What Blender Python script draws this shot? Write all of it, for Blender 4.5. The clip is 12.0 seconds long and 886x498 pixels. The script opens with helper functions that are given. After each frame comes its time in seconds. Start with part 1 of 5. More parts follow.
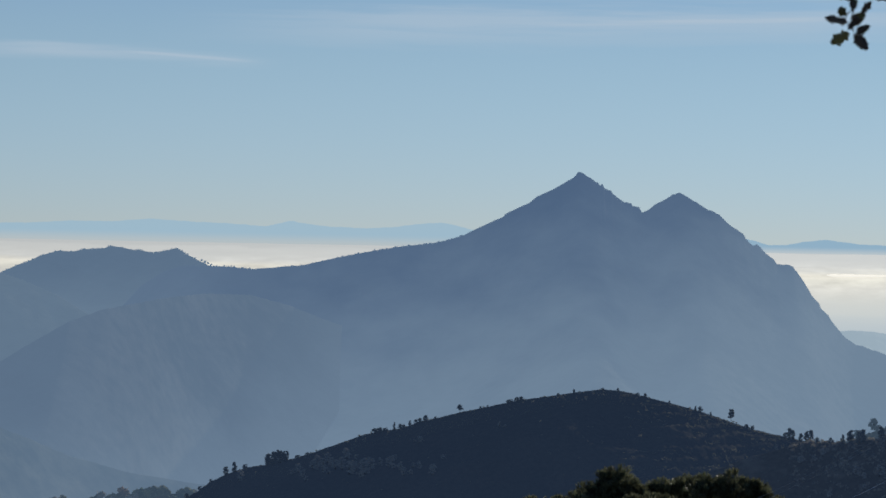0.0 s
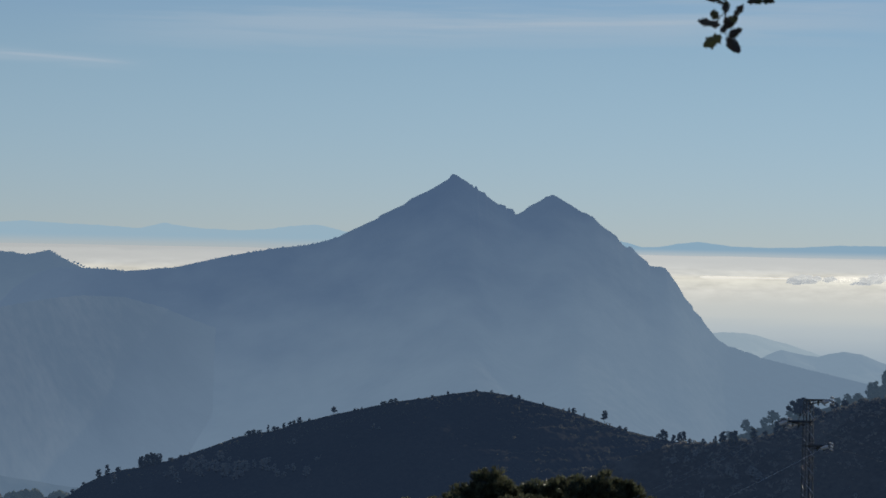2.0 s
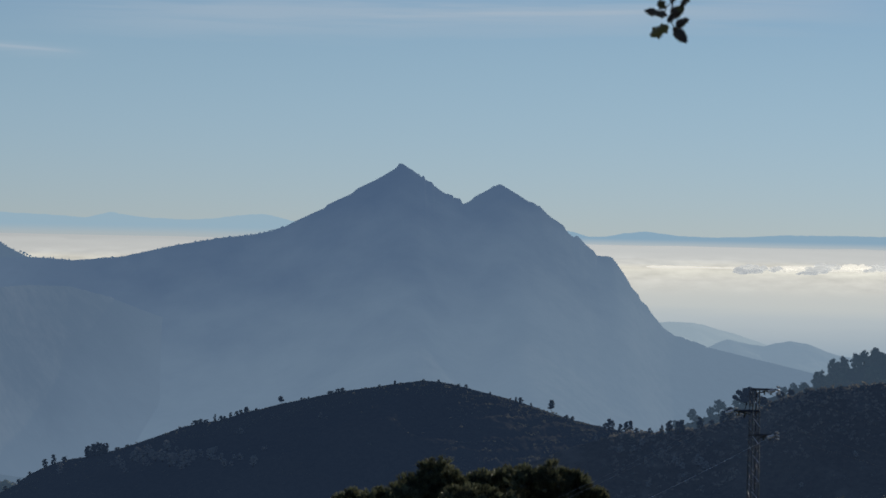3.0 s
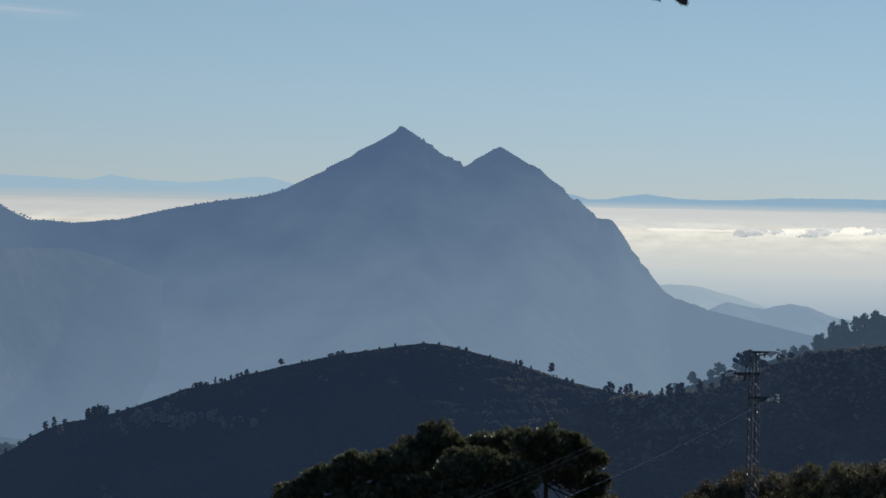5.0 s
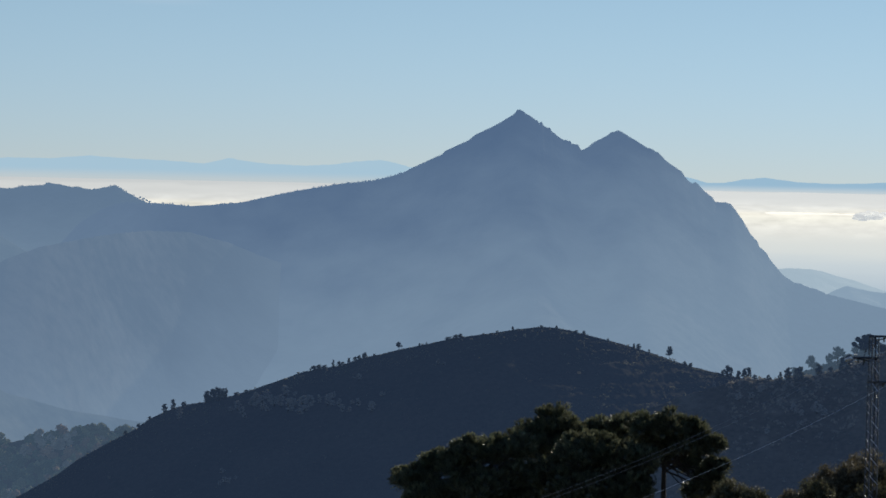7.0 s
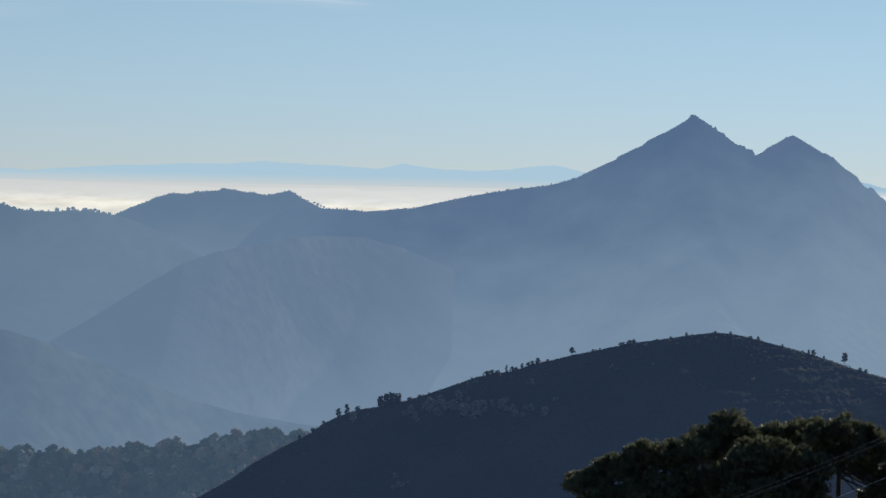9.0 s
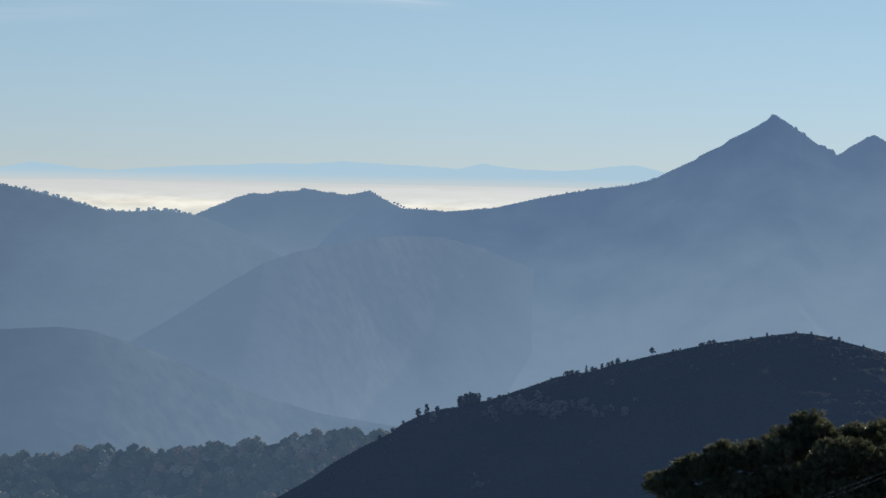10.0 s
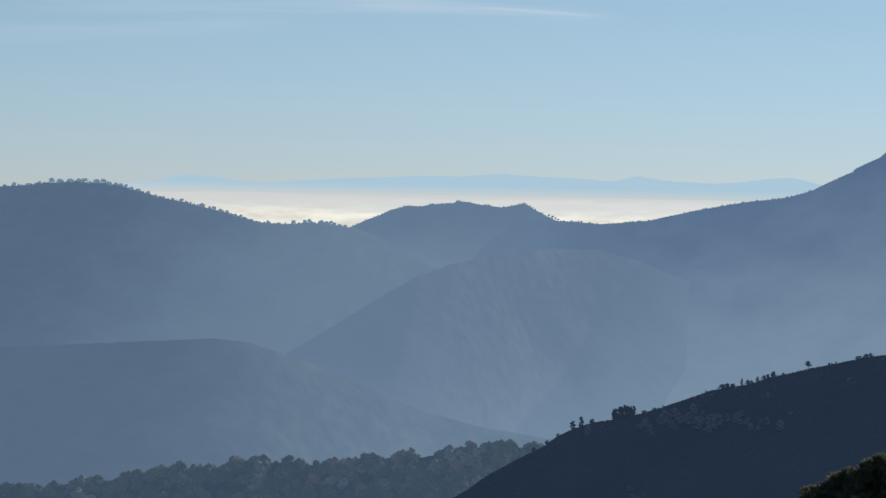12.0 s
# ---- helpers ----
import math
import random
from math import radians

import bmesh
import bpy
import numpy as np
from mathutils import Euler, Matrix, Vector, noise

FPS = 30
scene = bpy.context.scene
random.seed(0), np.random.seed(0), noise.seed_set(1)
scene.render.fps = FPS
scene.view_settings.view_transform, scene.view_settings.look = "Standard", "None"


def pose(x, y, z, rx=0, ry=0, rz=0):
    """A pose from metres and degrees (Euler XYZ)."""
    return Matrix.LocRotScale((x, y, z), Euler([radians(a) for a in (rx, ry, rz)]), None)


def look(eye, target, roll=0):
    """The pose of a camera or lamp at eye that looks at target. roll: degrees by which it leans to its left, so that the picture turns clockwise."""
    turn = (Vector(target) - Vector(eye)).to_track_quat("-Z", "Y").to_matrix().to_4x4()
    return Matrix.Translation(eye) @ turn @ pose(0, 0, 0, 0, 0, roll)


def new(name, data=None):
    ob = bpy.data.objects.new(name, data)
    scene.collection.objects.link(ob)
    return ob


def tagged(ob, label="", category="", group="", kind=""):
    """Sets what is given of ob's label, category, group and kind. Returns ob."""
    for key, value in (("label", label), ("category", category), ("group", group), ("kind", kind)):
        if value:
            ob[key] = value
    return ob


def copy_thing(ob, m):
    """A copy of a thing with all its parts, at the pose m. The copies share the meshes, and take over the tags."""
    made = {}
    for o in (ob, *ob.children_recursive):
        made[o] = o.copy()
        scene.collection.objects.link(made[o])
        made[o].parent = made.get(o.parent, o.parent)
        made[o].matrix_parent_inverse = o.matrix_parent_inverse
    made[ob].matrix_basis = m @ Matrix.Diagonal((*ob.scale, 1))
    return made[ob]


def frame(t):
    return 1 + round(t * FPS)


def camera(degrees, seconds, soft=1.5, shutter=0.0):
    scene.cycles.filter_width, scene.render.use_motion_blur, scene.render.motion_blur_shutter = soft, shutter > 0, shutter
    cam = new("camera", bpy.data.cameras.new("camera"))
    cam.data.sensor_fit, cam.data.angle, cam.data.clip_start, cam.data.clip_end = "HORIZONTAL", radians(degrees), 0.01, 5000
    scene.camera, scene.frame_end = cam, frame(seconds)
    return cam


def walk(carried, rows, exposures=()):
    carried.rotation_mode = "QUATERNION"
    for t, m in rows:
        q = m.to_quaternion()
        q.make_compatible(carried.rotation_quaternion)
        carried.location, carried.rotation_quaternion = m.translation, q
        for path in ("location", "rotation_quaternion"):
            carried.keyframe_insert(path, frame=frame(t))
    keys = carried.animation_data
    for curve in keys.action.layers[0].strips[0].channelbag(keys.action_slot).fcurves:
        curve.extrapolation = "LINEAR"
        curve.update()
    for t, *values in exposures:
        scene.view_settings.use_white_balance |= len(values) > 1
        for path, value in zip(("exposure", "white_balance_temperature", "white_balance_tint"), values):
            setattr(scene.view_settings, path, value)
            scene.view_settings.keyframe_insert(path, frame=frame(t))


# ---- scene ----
from mathutils.bvhtree import BVHTree

cam = camera(17.0, 12.0, soft=1.65)
# focused far off: twigs near the camera are a little soft
cam.data.dof.use_dof, cam.data.dof.focus_distance, cam.data.dof.aperture_fstop = True, 1500.0, 13.0

# The camera stands on a tripod and only turns: seconds, yaw to the right, pitch, roll.
EYE = 1.6
ROWS = [
    (0.0, 0.020, -0.170, 1.09), (0.5, 0.537, -0.110, 1.09), (1.0, 1.143, -0.068, 1.09), (1.5, 1.766, -0.060, 1.10),
    (2.0, 2.452, -0.086, 1.11), (2.5, 3.007, -0.156, 1.12), (3.0, 3.479, -0.270, 1.14), (3.5, 3.797, -0.427, 1.15),
    (4.0, 3.890, -0.622, 1.16), (4.5, 3.775, -0.820, 1.17), (5.0, 3.488, -0.992, 1.17), (5.5, 3.091, -1.146, 1.18),
    (6.0, 2.547, -1.268, 1.18), (6.5, 1.952, -1.332, 1.17), (7.0, 1.221, -1.356, 1.16), (7.5, 0.405, -1.355, 1.15),
    (8.0, -0.455, -1.340, 1.14), (8.5, -1.317, -1.327, 1.13), (9.0, -2.130, -1.320, 1.13), (9.5, -2.902, -1.333, 1.12),
    (10.0, -3.673, -1.350, 1.11), (10.5, -4.375, -1.358, 1.11), (11.0, -5.120, -1.333, 1.11), (11.5, -5.848, -1.276, 1.11),
    (12.0, -6.666, -1.165, 1.11),
]


def aim(yaw, pitch, roll):
    a, e = radians(yaw), radians(pitch)
    return look((0, 0, EYE), (math.sin(a) * math.cos(e), math.cos(a) * math.cos(e), EYE + math.sin(e)), roll)


walk(cam, [(t, aim(yaw, pitch, roll)) for t, yaw, pitch, roll in ROWS],
     exposures=[(0.0, 0.05), (1.2, -0.03), (2.5, -0.15), (4.0, -0.12), (5.0, 0.01), (6.5, 0.19), (9.5, 0.29), (12.0, 0.29)])

# ---- sky and sun ----
SUN_AZ, SUN_EL = radians(28), radians(20.5)
world = bpy.data.worlds.new("sky")
scene.world = world
world.use_nodes = True
wn, wl = world.node_tree.nodes, world.node_tree.links
wn.clear()
sky = wn.new("ShaderNodeTexSky")
sky.sky_type, sky.sun_disc, sky.sun_elevation, sky.sun_rotation = "NISHITA", False, SUN_EL, SUN_AZ
sky.altitude, sky.air_density, sky.dust_density, sky.ozone_density = 2200, 1.0, 0.0, 3.0
coord = wn.new("ShaderNodeTexCoord")
# thin cirrus streaks: each is (start, end) across, its height at both ends, half its thickness and its density
CIRRUS = ((-0.270, -0.085, 0.0582, 0.0616, 0.0034, 0.30), (-0.160, -0.050, 0.0622, 0.0580, 0.0030, 0.30), (-0.112, -0.059, 0.0614, 0.0584, 0.0008, 0.34), (-0.105, 0.240, 0.0690, 0.0790, 0.0092, 0.50),
          (0.010, 0.150, 0.0727, 0.0765, 0.0012, 0.30), (-0.290, -0.150, 0.0466, 0.0560, 0.0046, 0.18))


def wnode(operation, *values):
    """A maths node of the sky; each value is a number or a socket."""
    m = wn.new("ShaderNodeMath")
    m.operation = operation
    for socket, v in zip(m.inputs, values):
        if isinstance(v, (int, float)):
            socket.default_value = v
        else:
            wl.new(v, socket)
    return m.outputs[0]


def wramp(v, a, b, top=1.0):
    m = wn.new("ShaderNodeMapRange")
    m.interpolation_type = "SMOOTHSTEP"
    m.inputs["From Min"].default_value, m.inputs["From Max"].default_value, m.inputs["To Max"].default_value = a, b, top
    wl.new(v, m.inputs["Value"])
    return m.outputs["Result"]


stretch = wn.new("ShaderNodeMapping")
stretch.inputs["Scale"].default_value = (9.0, 9.0, 190.0)
stretch.inputs["Rotation"].default_value = (0, radians(-2.0), 0)
wisp = wn.new("ShaderNodeTexNoise")
wisp.inputs["Scale"].default_value, wisp.inputs["Detail"].default_value, wisp.inputs["Roughness"].default_value = 1.5, 5, 0.6
wl.new(coord.outputs["Generated"], stretch.inputs["Vector"])
wl.new(stretch.outputs["Vector"], wisp.inputs["Vector"])
height = wn.new("ShaderNodeSeparateXYZ")
wl.new(coord.outputs["Generated"], height.inputs["Vector"])
ahead = wramp(height.outputs["Y"], 0.0, 0.2)
streaks = 0.0
for x0, x1, z0, z1, half, dense in CIRRUS:
    slope = (z1 - z0) / (x1 - x0)
    line = wnode("MULTIPLY_ADD", height.outputs["X"], slope, z0 - slope * x0)
    line = wnode("MULTIPLY_ADD", wnode("SUBTRACT", wisp.outputs["Fac"], 0.5), half * 1.6, line)
    off = wnode("ABSOLUTE", wnode("SUBTRACT", height.outputs["Z"], line))
    fade = 0.3 * (x1 - x0)
    ends = wnode("MULTIPLY", wramp(height.outputs["X"], x0, x0 + fade), wramp(height.outputs["X"], x1, x1 - fade))
    body = wnode("MULTIPLY", wnode("SUBTRACT", 1.0, wramp(off, half * 0.15, half)), ends)
    body = wnode("MULTIPLY", body, wnode("MULTIPLY_ADD", wramp(wisp.outputs["Fac"], 0.25, 0.62), 0.6 * dense, 0.4 * dense))
    streaks = wnode("ADD", body, streaks)
cover = wnode("MULTIPLY", streaks, ahead)
tint = wn.new("ShaderNodeMix")
tint.data_type, tint.blend_type = "RGBA", "MULTIPLY"
tint.inputs[0].default_value = 1.0
# the air is a little bluer low down than the model's
low_air = wn.new("ShaderNodeMapRange")
low_air.interpolation_type = "SMOOTHSTEP"
low_air.inputs["From Max"].default_value = 0.075
shades = wn.new("ShaderNodeMix")
shades.data_type = "RGBA"
shades.inputs[6].default_value, shades.inputs[7].default_value = (0.83, 0.943, 1.265, 1), (1.015, 1.033, 1.105, 1)
wl.new(height.outputs["Z"], low_air.inputs["Value"])
wl.new(low_air.outputs["Result"], shades.inputs[0])
wl.new(shades.outputs[2], tint.inputs[7])
mixed = wn.new("ShaderNodeMix")
mixed.data_type = "RGBA"
mixed.inputs[7].default_value = (8.0, 9.7, 11.5, 1)
back = wn.new("ShaderNodeBackground")
back.inputs["Strength"].default_value = 0.0535
out = wn.new("ShaderNodeOutputWorld")
wl.new(sky.outputs["Color"], tint.inputs[6])
wl.new(tint.outputs[2], mixed.inputs[6])
wl.new(cover, mixed.inputs[0])
wl.new(mixed.outputs[2], back.inputs["Color"])
wl.new(back.outputs["Background"], out.inputs["Surface"])

sun = new("sun", bpy.data.lights.new("sun", "SUN"))
sun.data.energy, sun.data.angle, sun.data.color = 2.9, radians(0.6), (1.0, 0.93, 0.82)
sun.matrix_world = look((math.sin(SUN_AZ) * 500, math.cos(SUN_AZ) * 500, math.tan(SUN_EL) * 500), (0, 0, 0))


# ---- materials ----
def surface(name, low, high, scale, fine=None, rough=0.95, bump=0.0, specks=None, island=0.0, per_thing=0.0, metal=0.0, coat=0.5, painted_glow=None, deep_painted_glow=None, lean=(-0.22, 1.0), layer=(-250, 60), seam_blend=None, thin=0.0):
    """Two noises of different size mix two colours; specks: (colour, scale, amount) for scattered patches.
    Painted glow: emission that stands in for haze before the land and for daylight on the clouds; its deep colour takes
    over along the direction lean (across, up), between the two ends of layer; a blend across, where given, hides the
    seams between ridges.
    thin: the share of light that passes through leaves."""
    m = bpy.data.materials.new(name)
    m.use_nodes = True
    n, l = m.node_tree.nodes, m.node_tree.links
    b = n["Principled BSDF"]
    b.inputs["Roughness"].default_value, b.inputs["Metallic"].default_value = rough, metal
    b.inputs["Specular IOR Level"].default_value = coat
    geo = n.new("ShaderNodeNewGeometry")
    tc = n.new("ShaderNodeTexCoord")
    big = n.new("ShaderNodeTexNoise")
    big.inputs["Scale"].default_value, big.inputs["Detail"].default_value = scale, 4
    small = n.new("ShaderNodeTexNoise")
    small.inputs["Scale"].default_value, small.inputs["Detail"].default_value = fine or scale * 9, 3
    for tex in (big, small):
        l.new(tc.outputs["Object"], tex.inputs["Vector"])
    add = n.new("ShaderNodeMath")
    add.operation = "ADD"
    l.new(big.outputs["Fac"], add.inputs[0])
    l.new(small.outputs["Fac"], add.inputs[1])
    rng = n.new("ShaderNodeMapRange")
    rng.inputs["From Min"].default_value, rng.inputs["From Max"].default_value = 0.75, 1.25
    l.new(add.outputs[0], rng.inputs["Value"])
    mix = n.new("ShaderNodeMix")
    mix.data_type = "RGBA"
    mix.inputs[6].default_value, mix.inputs[7].default_value = (*low, 1), (*high, 1)
    l.new(rng.outputs["Result"], mix.inputs[0])
    colour = mix.outputs[2]
    if specks:
        spot = n.new("ShaderNodeTexNoise")
        spot.inputs["Scale"].default_value, spot.inputs["Detail"].default_value = specks[1], 3
        l.new(tc.outputs["Object"], spot.inputs["Vector"])
        cut = n.new("ShaderNodeMapRange")
        cut.inputs["From Min"].default_value, cut.inputs["From Max"].default_value = 0.58, 0.68
        cut.inputs["To Max"].default_value = specks[2]
        l.new(spot.outputs["Fac"], cut.inputs["Value"])
        over = n.new("ShaderNodeMix")
        over.data_type = "RGBA"
        over.inputs[7].default_value = (*specks[0], 1)
        l.new(cut.outputs["Result"], over.inputs[0])
        l.new(colour, over.inputs[6])
        colour = over.outputs[2]
    for amount, node, socket in ((island, geo, "Random Per Island"), (per_thing, n.new("ShaderNodeObjectInfo"), "Random")):
        if amount:
            hue = n.new("ShaderNodeHueSaturation")
            span = n.new("ShaderNodeMapRange")
            span.inputs["To Min"].default_value, span.inputs["To Max"].default_value = 1 - amount, 1 + amount
            l.new(node.outputs[socket], span.inputs["Value"])
            l.new(span.outputs["Result"], hue.inputs["Value"])
            l.new(colour, hue.inputs["Color"])
            colour = hue.outputs["Color"]
    l.new(colour, b.inputs["Base Color"])
    # haze on land, daylight on clouds, both put in as emission
    if painted_glow:
        b.inputs["Emission Color"].default_value, b.inputs["Emission Strength"].default_value = (*painted_glow, 1), 1.0 / (1 - thin)
    # the painted glow changes by place; noise imitates mottling of the slopes
    if deep_painted_glow:
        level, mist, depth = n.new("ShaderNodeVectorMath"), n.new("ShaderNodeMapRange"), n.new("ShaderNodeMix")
        mottle, uneven = n.new("ShaderNodeTexNoise"), n.new("ShaderNodeMath")
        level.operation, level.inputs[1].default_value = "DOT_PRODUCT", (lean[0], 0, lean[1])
        mottle.inputs["Scale"].default_value, mottle.inputs["Detail"].default_value = 0.013, 5
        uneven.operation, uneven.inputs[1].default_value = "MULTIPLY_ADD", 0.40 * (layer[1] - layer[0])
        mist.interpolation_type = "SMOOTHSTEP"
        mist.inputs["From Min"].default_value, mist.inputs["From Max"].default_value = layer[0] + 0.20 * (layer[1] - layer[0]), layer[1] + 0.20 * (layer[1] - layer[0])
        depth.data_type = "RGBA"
        depth.inputs[6].default_value, depth.inputs[7].default_value = (*deep_painted_glow, 1), (*painted_glow, 1)
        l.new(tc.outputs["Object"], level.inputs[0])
        l.new(tc.outputs["Object"], mottle.inputs["Vector"])
        l.new(mottle.outputs["Fac"], uneven.inputs[0])
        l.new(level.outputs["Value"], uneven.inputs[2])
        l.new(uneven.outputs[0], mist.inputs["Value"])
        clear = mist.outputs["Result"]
        # shifts the painted tone across so neighbouring ridges meet without a seam
        if seam_blend:
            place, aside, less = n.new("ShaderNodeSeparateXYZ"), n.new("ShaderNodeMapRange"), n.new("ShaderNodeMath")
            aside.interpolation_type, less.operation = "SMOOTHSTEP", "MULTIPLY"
            aside.inputs["From Min"].default_value, aside.inputs["From Max"].default_value, aside.inputs["To Min"].default_value = seam_blend[0], seam_blend[1], 0.62
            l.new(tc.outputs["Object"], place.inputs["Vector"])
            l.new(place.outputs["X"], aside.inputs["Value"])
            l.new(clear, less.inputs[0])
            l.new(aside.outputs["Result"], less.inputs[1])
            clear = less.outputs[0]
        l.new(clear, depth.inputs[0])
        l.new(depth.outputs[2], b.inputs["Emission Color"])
    if bump:
        relief = n.new("ShaderNodeBump")
        relief.inputs["Strength"].default_value, relief.inputs["Distance"].default_value = 0.6, bump
        l.new(add.outputs[0], relief.inputs["Height"])
        l.new(relief.outputs["Normal"], b.inputs["Normal"])
    if thin:
        # sunlight shining through thin leaves
        through_leaf, both = n.new("ShaderNodeBsdfTranslucent"), n.new("ShaderNodeMixShader")
        both.inputs[0].default_value = thin
        l.new(colour, through_leaf.inputs["Color"])
        l.new(b.outputs[0], both.inputs[1])
        l.new(through_leaf.outputs[0], both.inputs[2])
        l.new(both.outputs[0], n["Material Output"].inputs["Surface"])
    return m


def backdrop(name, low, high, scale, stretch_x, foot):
    """Sky-bright distance: far ranges drawn as pure emission, their blue haze painted in."""
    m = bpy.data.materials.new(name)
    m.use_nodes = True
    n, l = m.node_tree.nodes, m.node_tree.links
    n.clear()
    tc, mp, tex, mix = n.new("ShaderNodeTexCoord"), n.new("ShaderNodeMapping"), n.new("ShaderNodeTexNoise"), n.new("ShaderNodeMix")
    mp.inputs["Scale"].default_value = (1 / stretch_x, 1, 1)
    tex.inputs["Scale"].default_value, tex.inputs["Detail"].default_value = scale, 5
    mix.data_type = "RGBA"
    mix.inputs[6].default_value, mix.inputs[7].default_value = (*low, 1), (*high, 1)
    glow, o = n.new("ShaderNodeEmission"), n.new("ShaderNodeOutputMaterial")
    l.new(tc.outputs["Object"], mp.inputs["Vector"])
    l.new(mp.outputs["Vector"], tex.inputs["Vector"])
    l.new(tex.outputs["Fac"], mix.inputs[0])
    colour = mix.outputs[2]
    # bright cloud mist painted over the range's foot by height
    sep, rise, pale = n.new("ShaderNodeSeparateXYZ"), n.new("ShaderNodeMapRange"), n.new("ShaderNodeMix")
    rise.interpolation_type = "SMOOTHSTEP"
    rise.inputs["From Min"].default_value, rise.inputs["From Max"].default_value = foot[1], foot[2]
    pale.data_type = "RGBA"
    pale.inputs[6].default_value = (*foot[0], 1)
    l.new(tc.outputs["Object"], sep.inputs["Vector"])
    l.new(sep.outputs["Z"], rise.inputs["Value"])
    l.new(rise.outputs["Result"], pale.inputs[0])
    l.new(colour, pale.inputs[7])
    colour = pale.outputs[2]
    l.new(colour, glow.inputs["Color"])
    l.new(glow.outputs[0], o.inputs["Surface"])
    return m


def cloud_layer(name):
    """The cloud sea with its sunlight painted as emission: cream-white far tops thinning to blue-grey mist over the
    near plain.
    """
    m = bpy.data.materials.new(name)
    m.use_nodes = True
    n, l = m.node_tree.nodes, m.node_tree.links
    b = n["Principled BSDF"]
    b.inputs["Roughness"].default_value, b.inputs["Specular IOR Level"].default_value = 1.0, 0.0
    tc, mp, tex = n.new("ShaderNodeTexCoord"), n.new("ShaderNodeMapping"), n.new("ShaderNodeTexNoise")
    mp.inputs["Scale"].default_value = (0.0035, 0.016, 0.016)
    tex.inputs["Scale"].default_value, tex.inputs["Detail"].default_value = 1.0, 5
    sep, thick, zone = n.new("ShaderNodeSeparateXYZ"), n.new("ShaderNodeMath"), n.new("ShaderNodeMapRange")
    ramp, skin, bank = n.new("ShaderNodeValToRGB"), n.new("ShaderNodeValToRGB"), n.new("ShaderNodeValToRGB")
    thick.operation, thick.inputs[1].default_value = "MULTIPLY_ADD", 22
    zone.inputs["From Min"].default_value, zone.inputs["From Max"].default_value = -159, 3
    l.new(tc.outputs["Object"], mp.inputs["Vector"])
    l.new(mp.outputs["Vector"], tex.inputs["Vector"])
    l.new(tc.outputs["Object"], sep.inputs["Vector"])
    l.new(tex.outputs["Fac"], thick.inputs[0])
    l.new(sep.outputs["Z"], thick.inputs[2])
    l.new(thick.outputs[0], zone.inputs["Value"])
    glow = ((0.0, (0.30, 0.395, 0.46)), (0.06, (0.33, 0.41, 0.475)), (0.32, (0.475, 0.53, 0.55)), (0.44, (0.56, 0.59, 0.572)), (0.60, (0.635, 0.635, 0.585)), (0.68, (0.66, 0.65, 0.59)), (0.76, (0.70, 0.685, 0.60)),
            (0.80, (0.72, 0.695, 0.605)), (0.85, (0.60, 0.605, 0.575)), (1.0, (0.545, 0.565, 0.56)))
    for r, stops in ((ramp, glow), (skin, ((0.0, (0.16, 0.17, 0.17)), (0.5, (0.17, 0.17, 0.17)), (0.9, (0.16, 0.16, 0.16)), (1.0, (0.12, 0.12, 0.12)))), (bank, ((0.0, (0, 0, 0)), (0.52, (0, 0, 0)), (0.72, (1, 1, 1)), (0.82, (1, 1, 1)), (0.9, (0.15, 0.15, 0.15)), (1.0, (0, 0, 0))))):
        r.color_ramp.elements[0].color, r.color_ramp.elements[1].color = (*stops[0][1], 1), (*stops[-1][1], 1)
        for p, c in stops[1:-1]:
            r.color_ramp.elements.new(p).color = (*c, 1)
        l.new(zone.outputs["Result"], r.inputs["Fac"])
    l.new(skin.outputs["Color"], b.inputs["Base Color"])
    # soft mottling painted into the glow: lit heaps of cloud and darker gaps
    mp2, mott, tone = n.new("ShaderNodeMapping"), n.new("ShaderNodeTexNoise"), n.new("ShaderNodeMix")
    mp2.inputs["Scale"].default_value = (0.016, 0.026, 0.0)
    mott.inputs["Scale"].default_value, mott.inputs["Detail"].default_value, mott.inputs["Roughness"].default_value = 1.0, 6, 0.62
    heap, amount = n.new("ShaderNodeMath"), n.new("ShaderNodeMath")
    heap.operation, heap.inputs[1].default_value = "SUBTRACT", 0.43
    amount.operation, amount.inputs[2].default_value = "MULTIPLY_ADD", 1.0
    strong = n.new("ShaderNodeMath")
    strong.operation, strong.inputs[1].default_value = "MULTIPLY", 0.9
    tone.data_type, tone.blend_type = "RGBA", "MULTIPLY"
    tone.inputs[0].default_value = 1.0
    l.new(tc.outputs["Object"], mp2.inputs["Vector"])
    l.new(mp2.outputs["Vector"], mott.inputs["Vector"])
    l.new(mott.outputs["Fac"], heap.inputs[0])
    l.new(heap.outputs[0], strong.inputs[0])
    l.new(strong.outputs[0], amount.inputs[0])
    l.new(bank.outputs["Color"], amount.inputs[1])
    l.new(ramp.outputs["Color"], tone.inputs[6])
    l.new(amount.outputs[0], tone.inputs[7])
    l.new(tone.outputs[2], b.inputs["Emission Color"])
    # the painted emission is strongest on the sun's side
    side = n.new("ShaderNodeMapRange")
    side.inputs["From Min"].default_value, side.inputs["From Max"].default_value, side.inputs["To Min"].default_value = -900, 450, 0.85
    l.new(sep.outputs["X"], side.inputs["Value"])
    l.new(side.outputs["Result"], b.inputs["Emission Strength"])
    return m


